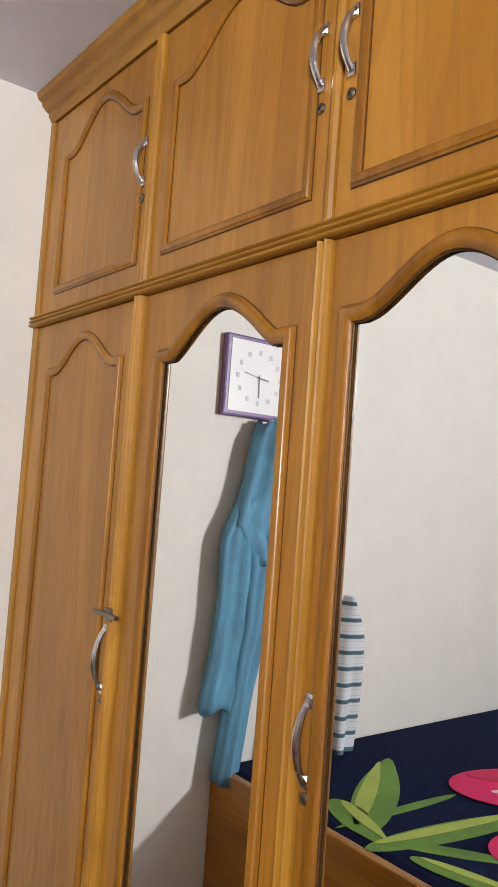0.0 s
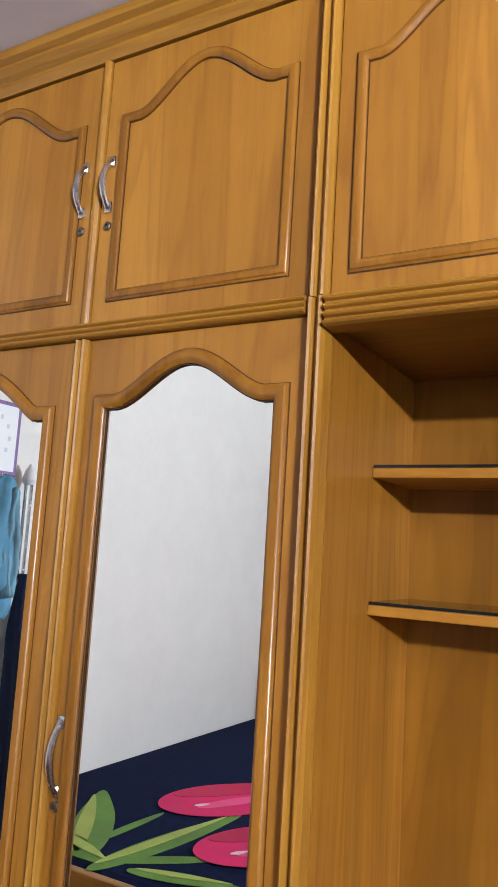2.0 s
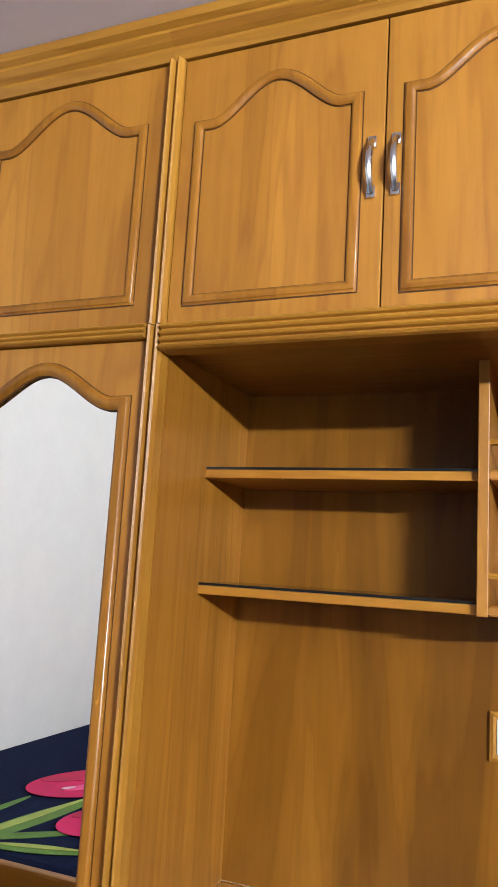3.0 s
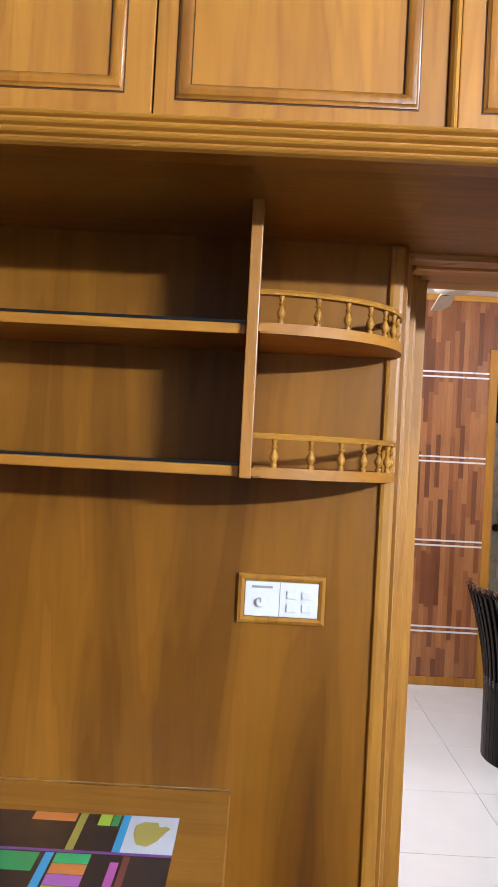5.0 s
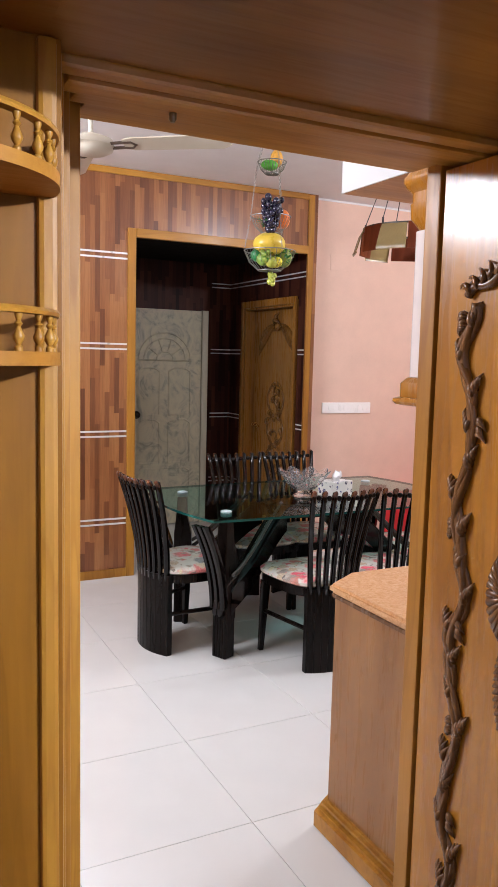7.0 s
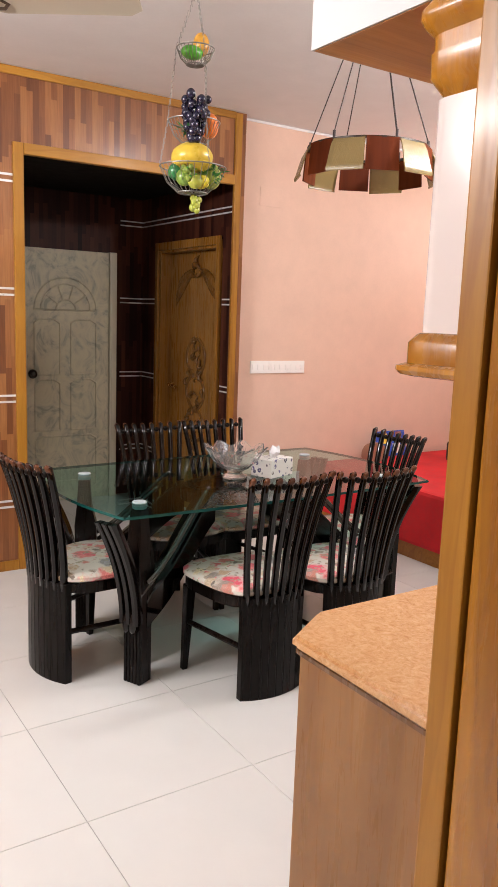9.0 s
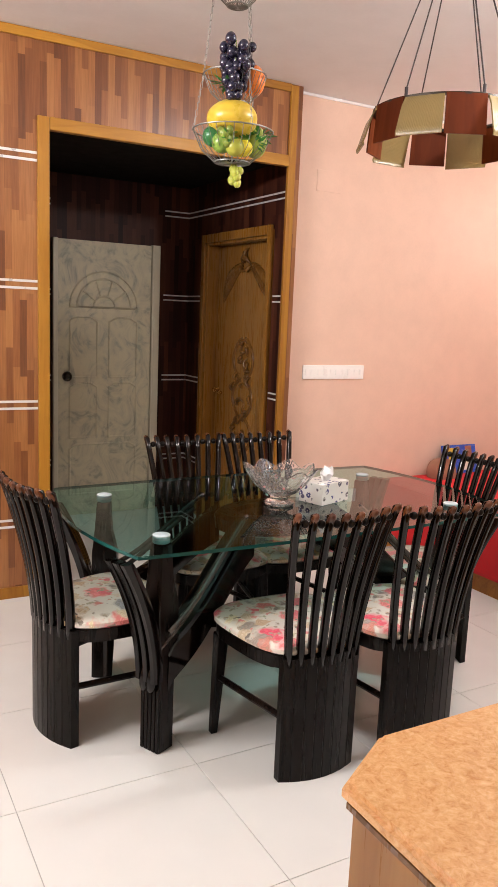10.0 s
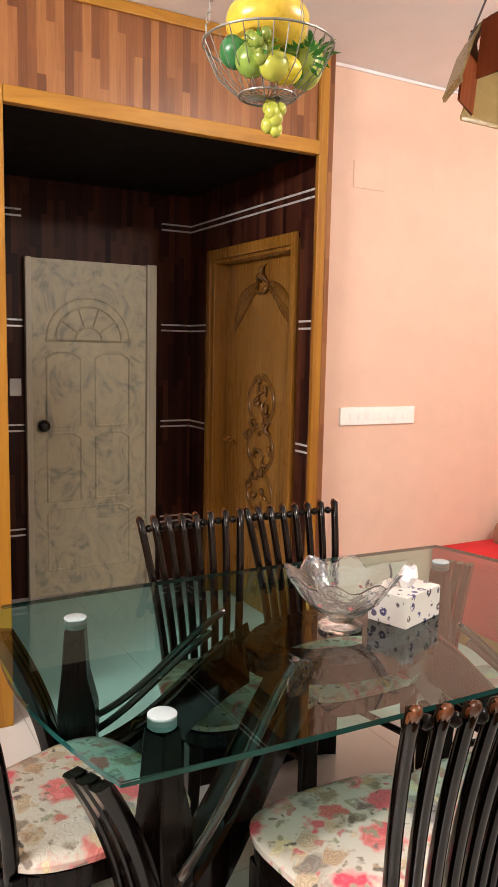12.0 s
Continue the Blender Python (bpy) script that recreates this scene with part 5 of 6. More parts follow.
bunch("grape_bunch", "green artificial grapes lying in the lowest basket", (FX - 0.055, FY - 0.075, 2.1), 16, 0.0135, 0.034, 0.045, (0.2, 0.27, 0.04), 9)
bunch("grape_bunch", "black artificial grape bunch over the middle basket", (FX - 0.03, FY - 0.06, 2.36), 60, 0.0165, 0.062, 0.16, (0.012, 0.01, 0.03), 5)
fruit("orange", "orange artificial fruit in the middle basket", (FX + 0.06, FY - 0.02, 2.28), 0.042, (0.75, 0.2, 0.03), (0.9, 0.9, 1.2))
fruit("peach", "orange artificial peach in the middle basket", (FX + 0.03, FY + 0.03, 2.3), 0.04, (0.75, 0.3, 0.06))
fruit("lime", "green artificial lime in the top basket", (FX - 0.02, FY - 0.01, 2.545), 0.036, (0.1, 0.4, 0.03), (1.3, 0.9, 0.75))
fruit("mango", "orange artificial mango in the top basket", (FX + 0.025, FY, 2.585), 0.036, (0.7, 0.35, 0.04), (0.9, 0.9, 1.25))
bm = bmesh.new()
rnd = random.Random(8)
for i in range(26):
    a, l = rnd.uniform(0, 6.28), rnd.uniform(0.03, 0.05)
    o = Vector((0.02 * math.cos(a), 0.02 * math.sin(a), 0))
    d = Vector((math.cos(a), math.sin(a), rnd.uniform(-0.6, 0.8))).normalized()
    s = d.cross(Vector((0, 0, 1))).normalized() * 0.006
    v = [bm.verts.new(p) for p in (o, o + d * l * 0.5 + s, o + d * l, o + d * l * 0.5 - s)]
    bm.faces.new(v)
SPRIG = plain("sprig_green", (0.04, 0.22, 0.03), 0.4)
ob = part("leaf_sprig", bm, SPRIG, None)
sprig_mesh = ob.data
ob.matrix_world = pose(FX - 0.045, FY - 0.04, 2.25)
tagged(ob, "bright green artificial leaf sprig in the basket", "leaves", FG)
for x, y, z, a in ((-0.05, -0.07, 2.075, 40), (0.03, -0.085, 2.07, 120), (0.075, -0.05, 2.1, 200)):
    ob = new("leaf_sprig", sprig_mesh)
    ob.matrix_world = pose(FX + x, FY + y, z, 20, 0, a)
    tagged(ob, "green artificial leaf sprig among the fruit of the lowest basket", "leaves", FG)

# ---- chandelier ----
CX, CY, CR, CZ = 3.335, 4.12, 0.268, 2.3
chd = thing("chandelier", "round chandelier of amber glass and brown wood panels on cords, unlit", "chandelier", (CX, CY, 0))
AMBER, _nt, _b = node_mat("amber_ribbed_glass")
_b.inputs["Base Color"].default_value = (0.33, 0.24, 0.09, 1)
_b.inputs["Roughness"].default_value = 0.25
_b.inputs["Transmission Weight"].default_value = 0.4
_w = _nt.nodes.new("ShaderNodeTexWave")
_w.inputs["Scale"].default_value, _w.inputs["Distortion"].default_value = 70.0, 4.0
_nt.links.new(mapped(_nt, (1, 1, 0.1)), _w.inputs["Vector"])
bumped(_nt, _b, _w.outputs["Fac"], 0.2, 0.002)
LEATHER = wood("lamp_brown", (0.08, 0.014, 0.003), (0.12, 0.024, 0.004), (0.16, 0.036, 0.006), rough=0.5, coat=0.0)
LEATHER.node_tree.nodes["Principled BSDF"].inputs["Specular IOR Level"].default_value = 0.1
bm = bmesh.new()
sweep(bm, [(CR * math.cos(2 * math.pi * i / 40), CR * math.sin(2 * math.pi * i / 40), CZ) for i in range(40)], [(-0.012, -0.004), (-0.012, 0.004), (0.012, 0.004), (0.012, -0.004)], True, Vector((0, 0, 1)))
part("ring", bm, plain("dark_ring", (0.03, 0.025, 0.02), 0.4, 0.6), chd, "dark metal ring")
n = 12
for i in range(n):
    a = 2 * math.pi * (i + 1.05) / n
    c, s = math.cos(a), math.sin(a)
    half = CR * math.tan(math.pi / n) * 0.97
    bm = bmesh.new()
    if i % 2:
        rows = [(0.0, 0.005), (-0.08, 0.011), (-0.138, 0.015)]
    else:
        rows = [(-0.004, 0.004), (-0.035, 0.022), (-0.08, 0.036), (-0.115, 0.046), (-0.132, 0.053), (-0.144, 0.05)]
    rings = []
    for dz, out_ in rows:
        k = half * (1 + out_ / CR)
        p = Vector(((CR + out_) * c, (CR + out_) * s, CZ + dz))
        tdir = Vector((-s, c, 0))
        rad = Vector((c, s, 0))
        rings.append([bm.verts.new(p + tdir * u * k + rad * t) for t in (0.0, 0.006) for u in ((-1, -0.33, 0.33, 1) if t == 0 else (1, 0.33, -0.33, -1))])
    for r0, r1 in zip(rings, rings[1:]):
        for j in range(8):
            bm.faces.new((r0[j], r0[(j + 1) % 8], r1[(j + 1) % 8], r1[j]))
    bm.faces.new(rings[0])
    bm.faces.new(rings[-1][::-1])
    part("panel" if i % 2 else "glass_shade", bm, LEATHER if i % 2 else AMBER, chd, "brown wooden panel" if i % 2 else "amber ribbed glass shade", True)
CORD = plain("dark_cord", (0.03, 0.02, 0.02), 0.7)
for i in range(6):
    a = 2 * math.pi * (i + 0.25) / 6
    bm = tube(bmesh.new(), [(CR * math.cos(a), CR * math.sin(a), CZ), (CR * math.cos(a), CR * math.sin(a), CZ + 0.035)], 0.006, 8)
    tube(bm, [(CR * math.cos(a), CR * math.sin(a), CZ + 0.03), (0.1 * math.cos(a), 0.1 * math.sin(a), CEIL)], 0.003, 6)
    part("cord", bm, CORD, chd, "dark hanging cord")
part("ceiling_plate", lathe(bmesh.new(), [(0.12, 0), (0.12, 0.02)], (0, 0, CEIL - 0.01), 28), LEATHER, chd)

# ---- ceiling fan ----
fan = thing("ceiling_fan", "cream ceiling fan with three long blades, at rest", "fan", (1.5, 4.17, 0))
FANC = plain("fan_cream", (0.55, 0.5, 0.4), 0.35, vary=0.05)
part("motor", lathe(bmesh.new(), [(0.02, 2.47), (0.07, 2.475), (0.1, 2.49), (0.11, 2.51), (0.1, 2.54), (0.05, 2.56), (0.02, 2.57)], steps=32), FANC, fan, "", True)
part("rod", tube(bmesh.new(), [(0, 0, 2.56), (0, 0, 2.8)], 0.012), FANC, fan)
for k in range(3):
    a = radians(-37 + 120 * k)
    rot = Matrix.Rotation(a, 4, "Z") @ Matrix.Rotation(radians(-15), 4, "X")
    bm = bmesh.new()
    prism(bm, [(0.16, -0.035), (0.2, -0.05), (0.62, -0.06), (0.66, -0.03), (0.66, 0.03), (0.62, 0.055), (0.2, 0.05), (0.16, 0.035)], -0.003, 0.003)
    bm.transform(Matrix.Translation((0, 0, 2.515)) @ rot)
    bl = part("blade", bm, FANC, fan)
    bm = tube(bmesh.new(), [(0.09, -0.02, 0.004), (0.2, -0.022, 0.008), (0.22, 0, 0.008), (0.2, 0.022, 0.008), (0.09, 0.02, 0.004)], 0.008, 6)
    bm.transform(Matrix.Translation((0, 0, 2.505)) @ rot)
    part("bracket", bm, plain("fan_bracket", (0.1, 0.07, 0.05), 0.4, 0.5), bl, "dark looped bracket")

# ---- on the table ----
bowl = thing("glass_bowl", "scalloped cut-glass fruit bowl with a short foot on the table", "bowl", (2.785, 4.305, TOP))
bm = bmesh.new()
prof = [(1.17 * r, 1.08 * z) for r, z in [(0.0, 0.003), (0.05, 0.003), (0.05, 0.012), (0.03, 0.022), (0.032, 0.034), (0.06, 0.05), (0.09, 0.08), (0.112, 0.115), (0.125, 0.135), (0.119, 0.136), (0.104, 0.113), (0.08, 0.078), (0.05, 0.05), (0.0, 0.042)]]
steps = 64
rings = []
for r, z in prof:
    ring = []
    for i in range(steps):
        a = 2 * math.pi * i / steps
        w = max(0.0, (z - 0.05) / 0.09)
        rr = r * (1 + 0.06 * w * math.cos(8 * a) + 0.015 * w * math.cos(24 * a))
        ring.append(bm.verts.new((rr * math.cos(a), rr * math.sin(a), z + 0.012 * w * math.cos(8 * a))))
    rings.append(ring)
for a, b in zip(rings, rings[1:]):
    for i in range(steps):
        bm.faces.new((a[i], a[(i + 1) % steps], b[(i + 1) % steps], b[i]))
bmesh.ops.remove_doubles(bm, verts=bm.verts[:], dist=1e-5)
CUT = glass("cut_glass", (0.98, 0.97, 0.97), 0.03, 1.28)
CUT.node_tree.nodes["Principled BSDF"].inputs["Transmission Weight"].default_value = 0.95
_cn = CUT.node_tree
_w = _cn.nodes.new("ShaderNodeTexVoronoi")
_w.inputs["Scale"].default_value = 55
_cn.links.new(mapped(_cn, (1, 1, 1)), _w.inputs["Vector"])
bumped(_cn, _cn.nodes["Principled BSDF"], _w.outputs["Distance"], 0.25, 0.003)
ob = part("bowl_body", bm, CUT, bowl, "", True)
ROSE = plain("rose_glass", (0.5, 0.2, 0.2), 0.2)
for k in range(8):
    a = 2 * math.pi * (k + 0.5) / 8
    bm = lathe(bmesh.new(), [(0.002, -0.001), (0.006, 0), (0.004, 0.002)], steps=10)
    bm.transform(Matrix.Translation((0.1 * math.cos(a), 0.1 * math.sin(a), 0.088)) @ Matrix.Rotation(a, 4, "Z") @ Matrix.Rotation(radians(62), 4, "Y"))
    part("rosette", bm, ROSE, bowl, "small rose-tinted flower")

tb = thing("tissue_box", "white cardboard tissue box with a dark blue flower print", "tissue box", (3.015, 4.305, TOP), 18)


def print_mat():
    m, nt, b = node_mat("flower_print")
    vec = mapped(nt, (1, 1, 1))
    v = nt.nodes.new("ShaderNodeTexVoronoi")
    v.inputs["Scale"].default_value = 32
    nt.links.new(vec, v.inputs["Vector"])
    sepc = nt.nodes.new("ShaderNodeSeparateColor")
    nt.links.new(v.outputs["Color"], sepc.inputs[0])
    band = ramp(nt, v.outputs["Distance"], [(0.1, (0, 0, 0)), (0.16, (1, 1, 1)), (0.36, (1, 1, 1)), (0.42, (0, 0, 0))])
    pick = math_node(nt, "GREATER_THAN", sepc.outputs[1], 0.12)
    wob = noise_tex(nt, vec, 90, 3)
    mask = math_node(nt, "MULTIPLY", math_node(nt, "MULTIPLY", band, pick), math_node(nt, "GREATER_THAN", wob, 0.45))
    hue = ramp(nt, sepc.outputs[0], [(0.0, (0.02, 0.02, 0.03)), (0.6, (0.06, 0.06, 0.2)), (1.0, (0.12, 0.1, 0.08))])
    nt.links.new(mixed(nt, mask, (0.75, 0.74, 0.7), hue), b.inputs["Base Color"])
    b.inputs["Roughness"].default_value = 0.45
    return m


part("carton", boxed(-0.108, 0.066, -0.06, 0.06, 0.001, 0.086, bevel=0.002), print_mat(), tb)
bm = bmesh.new()
rnd = random.Random(4)
for k in range(5):
    a0 = k * 1.25
    ring0 = [bm.verts.new((-0.015 + 0.02 * math.cos(a0 + j * 0.5), 0.012 * math.sin(a0 + j * 0.5), 0.085)) for j in range(4)]
    ring1 = [bm.verts.new((-0.01 + 0.034 * math.cos(a0 + j * 0.5) + rnd.uniform(-0.006, 0.006), 0.026 * math.sin(a0 + j * 0.5), 0.105 + rnd.uniform(0, 0.012))) for j in range(4)]
    ring2 = [bm.verts.new((0.004 + 0.02 * math.cos(a0 + j * 0.5), 0.018 * math.sin(a0 + j * 0.5), 0.128 + rnd.uniform(0, 0.018))) for j in range(4)]
    for r0, r1 in ((ring0, ring1), (ring1, ring2)):
        for j in range(3):
            bm.faces.new((r0[j], r0[j + 1], r1[j + 1], r1[j]))
part("tissue", bm, plain("white_tissue", (0.85, 0.85, 0.85), 0.9), tb, "crumpled white tissue", True)

# ---- divan by the pink wall ----
dv = thing("divan", "low divan with a bright red cover by the pink wall", "divan")
RED = plain("red_cover", (0.62, 0.012, 0.018), 0.75, vary=0.2, scale=30, bump=0.15)
bm = boxed(4.42, 5.95, 4.4, YP - 0.02, 0.1, 0.47, bevel=0.025)
part("cover", bm, RED, dv)
part("base", boxed(4.45, 5.92, 4.43, YP - 0.03, 0.0, 0.1), WOOD_X, dv)
bg = thing("bag", "dark bag with a bright blue print on the divan", "bag", (5.5, 5.3, 0.47))
part("body", boxed(-0.12, 0.25, -0.06, 0.06, 0.0, 0.16, bevel=0.03), INK, bg)
part("print", boxed(-0.06, 0.2, -0.064, -0.059, 0.03, 0.13), plain("blue_print", (0.03, 0.08, 0.5), 0.5), bg)
cs = thing("bolster", "small brown round cushion against the wall", "cushion", (4.87, 5.6, 0.41))
bm = lathe(bmesh.new(), [(0.02, -0.06), (0.09, -0.05), (0.1, 0), (0.09, 0.05), (0.02, 0.06)], steps=20)
bm.transform(Matrix.Translation((0, 0, 0.1)) @ Matrix.Rotation(radians(80), 4, "X"))
part("cover", bm, plain("brown_cloth", (0.28, 0.13, 0.08), 0.8), cs, "", True)
mg = thing("magazine", "glossy blue and yellow magazine leaning on the wall", "magazine", (5.07, 5.66, 0.475))
bm = boxed(-0.11, 0.2, 0.0, 0.012, 0.0, 0.2)
bm.transform(Matrix.Rotation(radians(-14), 4, "X"))
pg = part("cover", bm, plain("magazine_blue", (0.04, 0.1, 0.5), 0.25), mg)
for x, z, w, c in ((-0.06, 0.1, 0.07, (0.7, 0.5, 0.05)), (0.06, 0.02, 0.08, (0.7, 0.66, 0.6)), (0.1, 0.11, 0.06, (0.3, 0.12, 0.08))):
    bm = boxed(x, x + w, -0.002, -0.0005, z, z + 0.08)
    bm.transform(Matrix.Rotation(radians(-14), 4, "X"))
    part("picture", bm, plain("magazine_print", c, 0.3), pg)

# ---- bedroom things seen in the mirrors ----
bed = thing("bed", "bed with a dark navy tulip-print spread along the cream wall", "bed")


def tulip_mat():
    m, nt, b = node_mat("navy_spread")
    vec = mapped(nt, (1, 1, 1))
    n = noise_tex(nt, vec, 40, 3)
    c = ramp(nt, n, [(0.3, (0.003, 0.007, 0.03)), (0.7, (0.006, 0.012, 0.045))])
    nt.links.new(c, b.inputs["Base Color"])
    b.inputs["Roughness"].default_value = 0.9
    b.inputs["Specular IOR Level"].default_value = 0.1
    bumped(nt, b, n, 0.1)
    return m


BZ = 0.62
part("mattress", boxed(XL + 0.005, -0.6, YB + 0.21, 0.55, 0.3, BZ, bevel=0.03), tulip_mat(), bed, "navy bedspread over a thick mattress")
part("bed_base", boxed(XL + 0.005, -0.62, YB + 0.21, 0.53, 0.0, 0.299), WOOD_X, bed)
part("footboard", boxed(XL + 0.005, -0.6, 0.552, 0.59, 0.0, 0.62, bevel=0.01), WOOD_X, bed)
part("headboard", boxed(XL + 0.005, -0.6, YB + 0.12, YB + 0.205, 0.0, 0.91, bevel=0.01), WOOD_X, bed)
PETAL = plain("tulip_pink", (0.72, 0.01, 0.12), 0.8, vary=0.3, scale=20)
LEAFM = plain("tulip_green", (0.13, 0.26, 0.03), 0.7, vary=0.45, scale=14)


def flat_shape(name, pts, z, mat_, label):
    part(name, prism(bmesh.new(), pts, z, z + 0.0015), mat_, bed, label)


def blob(cx, cy, lx, ly, rot, n=22, point=0.35):
    out_ = []
    for i in range(n):
        a = 2 * math.pi * i / n
        x = lx * math.cos(a) * (1 + point * max(0, math.cos(a)) ** 6)
        y = ly * math.sin(a)
        out_.append((cx + x * math.cos(rot) - y * math.sin(rot), cy + x * math.sin(rot) + y * math.cos(rot)))
    return out_


LIGHTP = plain("tulip_light", (0.82, 0.09, 0.24), 0.7, vary=0.35, scale=16)
LIGHTG = plain("leaf_light", (0.42, 0.5, 0.09), 0.7, vary=0.3)
GLINT = plain("tulip_glint", (0.85, 0.6, 0.65), 0.7)
DEEPP = plain("tulip_deep", (0.55, 0.006, 0.07), 0.7, vary=0.3, scale=18)
for cx, cy, lx, ly in ((-1.27, -0.31, 0.3, 0.19), (-0.9, 0.02, 0.28, 0.175), (-0.95, -1.0, 0.3, 0.18)):
    r = -1.06
    ax, ay = math.cos(r), math.sin(r)
    flat_shape("printed_tulip", blob(cx, cy, lx, ly, r, 40), BZ + 0.005, PETAL, "pink printed tulip")
    flat_shape("printed_petal", blob(cx + 0.05 * ax + 0.55 * ly * ay, cy + 0.05 * ay - 0.55 * ly * ax, lx * 0.8, ly * 0.38, r + 0.08, 30), BZ + 0.0067, DEEPP, "deep pink printed petal")
    flat_shape("printed_glint", blob(cx - 0.14 * ax - 0.2 * ly * ay, cy - 0.14 * ay + 0.2 * ly * ax, 0.03, 0.012, r, 16), BZ + 0.0088, GLINT, "pale printed highlight")
    flat_shape("printed_petal", blob(cx + 0.02 * ax - 0.25 * ly * ay, cy + 0.02 * ay + 0.25 * ly * ax, lx * 0.62, ly * 0.2, r - 0.05, 30), BZ + 0.0071, LIGHTP, "lighter pink printed petal")
for k, (cx, cy, lx, ly, r) in enumerate(((-1.5, 0.25, 0.3, 0.075, -2.19), (-1.385, 0.22, 0.24, 0.02, 1.6), (-1.2, 0.24, 0.33, 0.055, -1.42), (-1.12, 0.36, 0.2, 0.03, -0.7), (-1.42, 0.44, 0.14, 0.06, 0.3), (-0.72, -0.35, 0.25, 0.03, -0.8), (-1.0, 0.44, 0.16, 0.04, -0.3))):
    flat_shape("printed_leaf", blob(cx, cy, lx, ly, r, 30), BZ + 0.0002 + 0.0004 * k, LEAFM, "green printed leaf")
    if ly > 0.035:
        flat_shape("printed_vein", blob(cx + 0.4 * ly * math.sin(r), cy - 0.4 * ly * math.cos(r), lx * 0.85, ly * 0.4, r, 30), BZ + 0.0018 + 0.0004 * k, LIGHTG, "pale green printed leaf half")

PALEMARK = plain("pale_numeral", (0.58, 0.57, 0.6), 0.5)
clock = thing("wall_clock", "square white wall clock in a mauve frame", "clock", (XL, 0.52, 2.035))
part("frame", boxed(0.0, 0.03, -0.155, 0.155, -0.15, 0.15, bevel=0.008), plain("mauve_plastic", (0.2, 0.12, 0.28), 0.3), clock, "mauve plastic frame")
part("face", boxed(0.028, 0.032, -0.135, 0.135, -0.132, 0.132), PLASTIC, clock, "white face")
for k in range(12):
    a = 2 * math.pi * k / 12
    part("hour_mark", boxed(0.0322, 0.0328, -0.007 + 0.1 * math.sin(a), 0.007 + 0.1 * math.sin(a), -0.009 + 0.095 * math.cos(a), 0.009 + 0.095 * math.cos(a)), PALEMARK, clock)
for ang, ln, w in ((178, 0.075, 0.002), (98, 0.045, 0.0028), (-78, 0.07, 0.0009)):
    bm = boxed(0.034, 0.0355, -w, w, -0.012, ln)
    bm.transform(Matrix.Rotation(radians(ang), 4, "X"))
    part("clock_arm", bm, MARKING, clock)


def garment(name, label, cloth, y, z_top, z_bot, w_top, w_bot, seed, x=XL + 0.08):
    """A hanging garment: a pleated tube that narrows at its hook."""
    g_ = thing(name, label, "clothes", (x, y, 0))
    bm = bmesh.new()
    rings, rows_, cols_ = [], 18, 40
    for i in range(rows_ + 1):
        t = i / rows_
        w = (0.03 + (w_top - 0.03) * min(1, t * 5)) * (1 - t) + w_bot * t if t < 1 else w_bot
        z = z_top + (z_bot - z_top) * t
        ring = []
        for j in range(cols_):
            a = 2 * math.pi * j / cols_
            f = 1 + 0.22 * t * math.sin(a * 5 + seed + 2 * t) + 0.12 * math.sin(a * 3 + seed * 2 + 4 * t)
            ring.append(bm.verts.new((0.055 * math.cos(a) * f * (0.5 + 0.5 * min(1, 4 * t)), w * 0.5 * math.sin(a) * f + 0.02 * math.sin(3 * t + seed), z + 0.02 * math.sin(a * 2 + seed) * t)))
        rings.append(ring)
    for a, b in zip(rings, rings[1:]):
        for j in range(cols_):
            bm.faces.new((a[j], a[(j + 1) % cols_], b[(j + 1) % cols_], b[j]))
    bm.faces.new(rings[0])
    part("cloth", bm, cloth, g_, "", True)
    return g_


PALEBLUE = plain("washed_denim", (0.24, 0.46, 0.58), 0.8, vary=0.35, scale=14, bump=0.25)
BLUE = plain("pale_denim", (0.12, 0.31, 0.45), 0.8, vary=0.35, scale=18, bump=0.2)
NAVY = plain("navy_cloth", (0.008, 0.014, 0.05), 0.8, vary=0.3, scale=30, bump=0.2)
g1 = thing("blue_shirt", "pale blue denim shirt hanging from a wall hook", "clothes", (XL + 0.07, 0, 0))


def lobe(name, rows_, cloth, parent, depth=0.035, seed=0.0):
    """A hanging fold of cloth: rows of (centre y, z, width)."""
    bm = bmesh.new()
    rings, cols_ = [], 36
    fine = []
    for (y0, z0, w0), (y1, z1, w1) in zip(rows_, rows_[1:]):
        for k in range(5):
            t = k / 5
            fine.append((y0 + (y1 - y0) * t, z0 + (z1 - z0) * t, w0 + (w1 - w0) * t))
    fine.append(rows_[-1])
    for i, (y, z, w) in enumerate(fine):
        ring = []
        for j in range(cols_):
            a = 2 * math.pi * j / cols_
            f = 1 + 0.2 * math.sin(a * 4 + seed + i * 0.2) + 0.16 * math.sin(a * 9 + seed * 3 - i * 0.17) + 0.08 * math.sin(i * 1.3 + 3 * a)
            ring.append(bm.verts.new((depth * math.cos(a) * f, y + 0.5 * w * math.sin(a) * (0.9 + 0.1 * f), z + 0.012 * math.sin(a * 3 + seed))))
        rings.append(ring)
    for a, b in zip(rings, rings[1:]):
        for j in range(cols_):
            bm.faces.new((a[j], a[(j + 1) % cols_], b[(j + 1) % cols_], b[j]))
    bm.faces.new(rings[0])
    bm.faces.new(rings[-1][::-1])
    return part(name, bm, cloth, parent, "", 2)


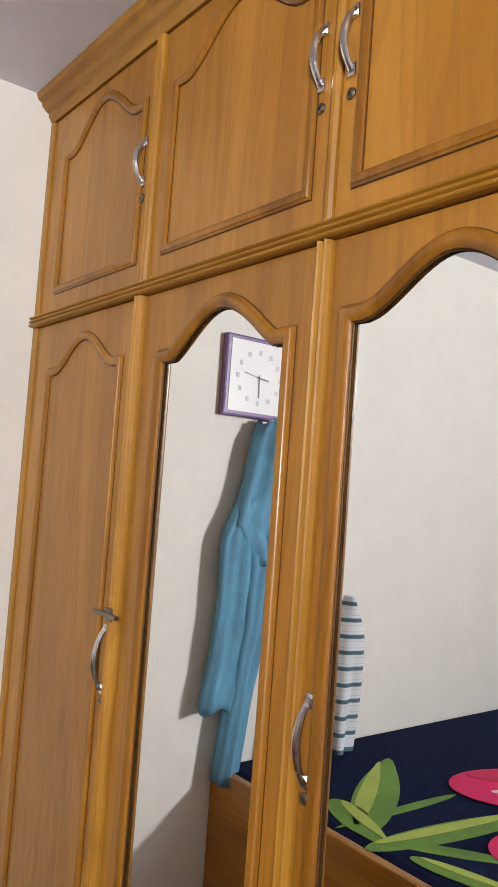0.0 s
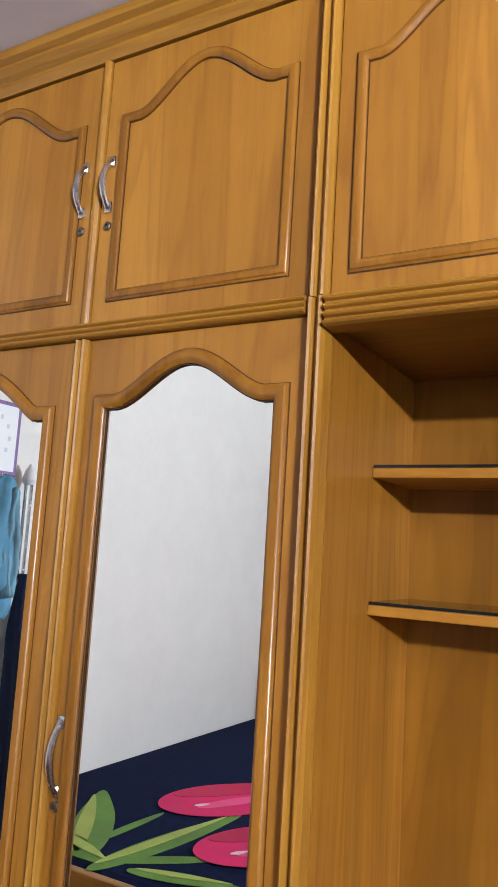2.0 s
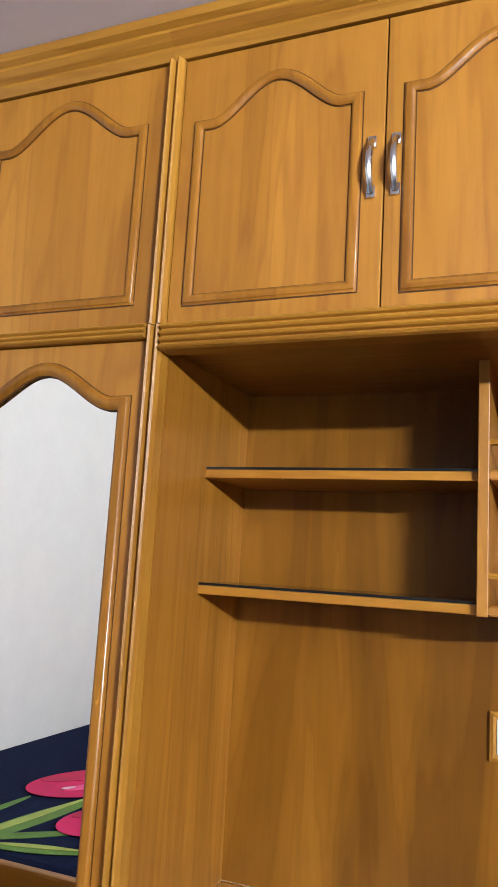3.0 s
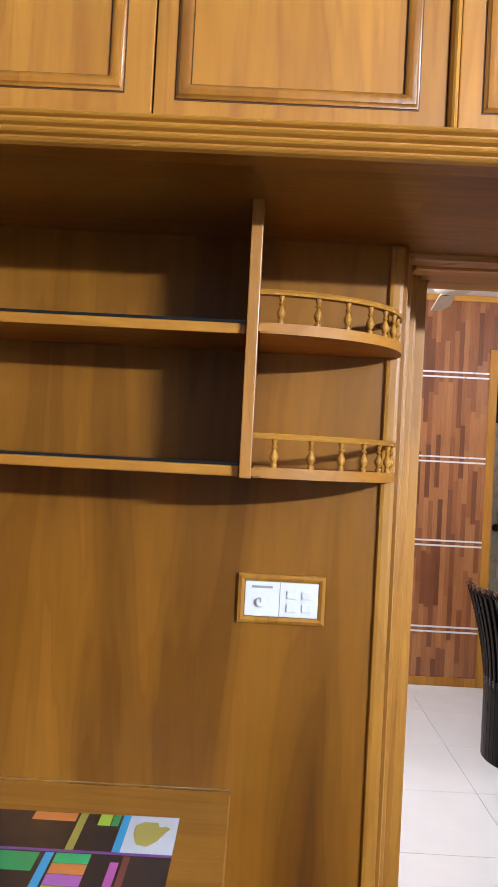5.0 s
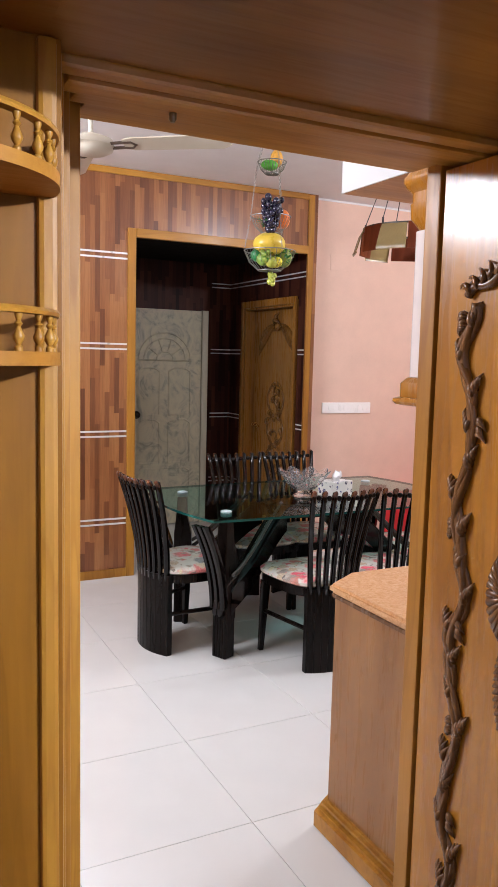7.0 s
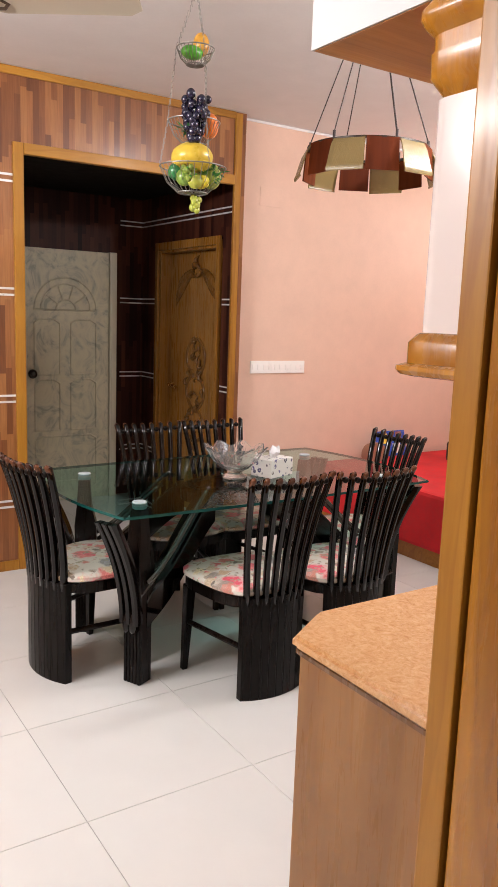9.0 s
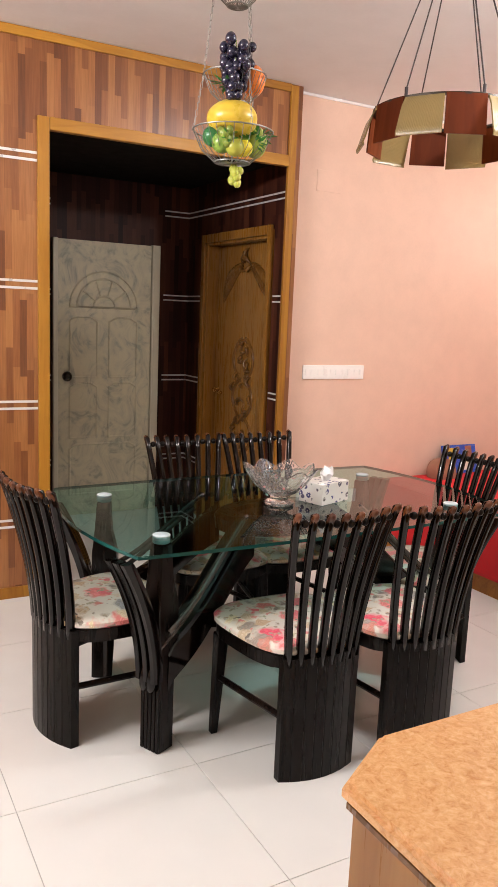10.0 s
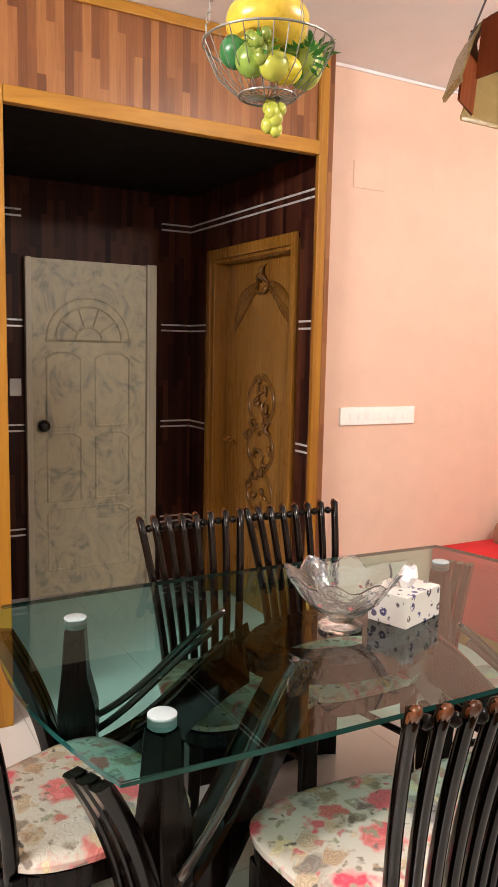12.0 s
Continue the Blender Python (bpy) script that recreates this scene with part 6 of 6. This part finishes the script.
lobe("body", [(0.475, 1.87, 0.1), (0.47, 1.82, 0.17), (0.475, 1.66, 0.22), (0.5, 1.5, 0.25), (0.47, 1.4, 0.19), (0.46, 1.34, 0.1)], BLUE, g1, 0.05, 0.4)
lobe("yoke", [(0.46, 1.83, 0.05), (0.45, 1.7, 0.07), (0.43, 1.55, 0.09), (0.43, 1.42, 0.07)], PALEBLUE, g1, 0.07, 2.2)
lobe("sleeve", [(0.55, 1.58, 0.1), (0.59, 1.45, 0.15), (0.59, 1.2, 0.15), (0.61, 1.0, 0.15), (0.64, 0.84, 0.14)], BLUE, g1, 0.03, 1.7)
lobe("sleeve", [(0.48, 1.5, 0.1), (0.49, 1.35, 0.13), (0.5, 1.15, 0.14), (0.54, 0.9, 0.11), (0.58, 0.59, 0.1)], BLUE, g1, 0.04, 3.1)
part("collar", boxed(0.02, 0.05, 0.42, 0.46, 1.77, 1.81, bevel=0.006), NAVY, g1, "dark inside of the collar")
part("hook", tube(bmesh.new(), [(-0.07, 0.47, 1.88), (-0.02, 0.47, 1.88), (0.0, 0.47, 1.86), (0.0, 0.47, 1.89)], 0.004), CHROME, g1)
garment("navy_trousers", "dark navy trousers hanging from the clothes stand", NAVY, 0.3, 1.5, 0.56, 0.1, 0.15, 2.6)
cst = thing("clothes_stand", "tall thin steel clothes stand by the wall", "clothes stand", (XL + 0.05, 0.31, 0))
for dy in (-0.015, 0.015):
    part("tube", tube(bmesh.new(), [(0, dy, 0.0), (0, dy, 1.86)], 0.007), CHROME, cst)
part("finial", lathe(bmesh.new(), [(0.02, 1.86), (0.03, 1.88), (0.018, 1.92), (0.004, 1.945)], steps=14), PLASTIC, cst, "", True)


def check_mat():
    m, nt, b = node_mat("checked_cloth")
    w = nt.nodes.new("ShaderNodeTexWave")
    w.bands_direction = "Z"
    w.inputs["Scale"].default_value = 5
    nt.links.new(mapped(nt, (1, 1, 1)), w.inputs["Vector"])
    nt.links.new(ramp(nt, w.outputs["Fac"], [(0.1, (0.07, 0.13, 0.17)), (0.2, (0.62, 0.66, 0.66)), (0.62, (0.68, 0.7, 0.69)), (0.66, (0.2, 0.3, 0.34)), (0.72, (0.66, 0.68, 0.68))]), b.inputs["Base Color"])
    b.inputs["Roughness"].default_value = 0.85
    return m


garment("checked_shirt", "white and navy checked shirt hanging on the wall", check_mat(), 0.03, 1.22, 0.6, 0.13, 0.125, 4.0)
hk = thing("wall_hook", "small steel wall hook", "hook", (XL, 0.08, 1.78))
part("peg", tube(bmesh.new(), [(0, 0, 0), (0.03, 0, -0.005), (0.04, 0, 0.012)], 0.004), CHROME, hk)
pic = thing("picture_frame", "dark framed panel on the wall behind the bed", "picture", (-1.765, YB, 1.87))
part("frame", boxed(-0.21, 0.3, 0.0, 0.025, -0.285, 0.29, bevel=0.004), plain("dark_frame", (0.02, 0.018, 0.018), 0.35), pic)
part("panel", boxed(-0.18, 0.27, 0.024, 0.027, -0.255, 0.26), INK, pic)
tl = thing("tube_light", "white wall tube light fitting", "lamp", (3.0, YB, 2.56))
part("batten", boxed(-0.6, 0.6, 0, 0.035, -0.02, 0.02, bevel=0.004), PLASTIC, tl)

# ---- floor tiles of the dining room ----
structure("floor_dining", boxed(DX0, DX1, 2.15, YA, -0.1, -0.004), GROUT, "white polished 60 centimetre floor tiles", "floor")
floor_ob = bpy.data.objects["floor_dining"]
mesh = None
for i in range(-4, 8):
    for j in range(-2, 8):
        x, y = 1.665 + 0.6 * i, 2.71 + 0.6 * j
        if x < DX0 or x + 0.6 > DX1 + 0.05 or y + 0.6 < 2.2 or y > YA:
            continue
        if mesh is None:
            ob = part("tile", boxed(0.0012, 0.5988, 0.0012, 0.5988, -0.006, 0.0, bevel=0.0008), TILE, floor_ob)
            mesh = ob.data
        else:
            ob = new("tile", mesh)
            ob.parent = floor_ob
        ob.location = (x, y, 0)
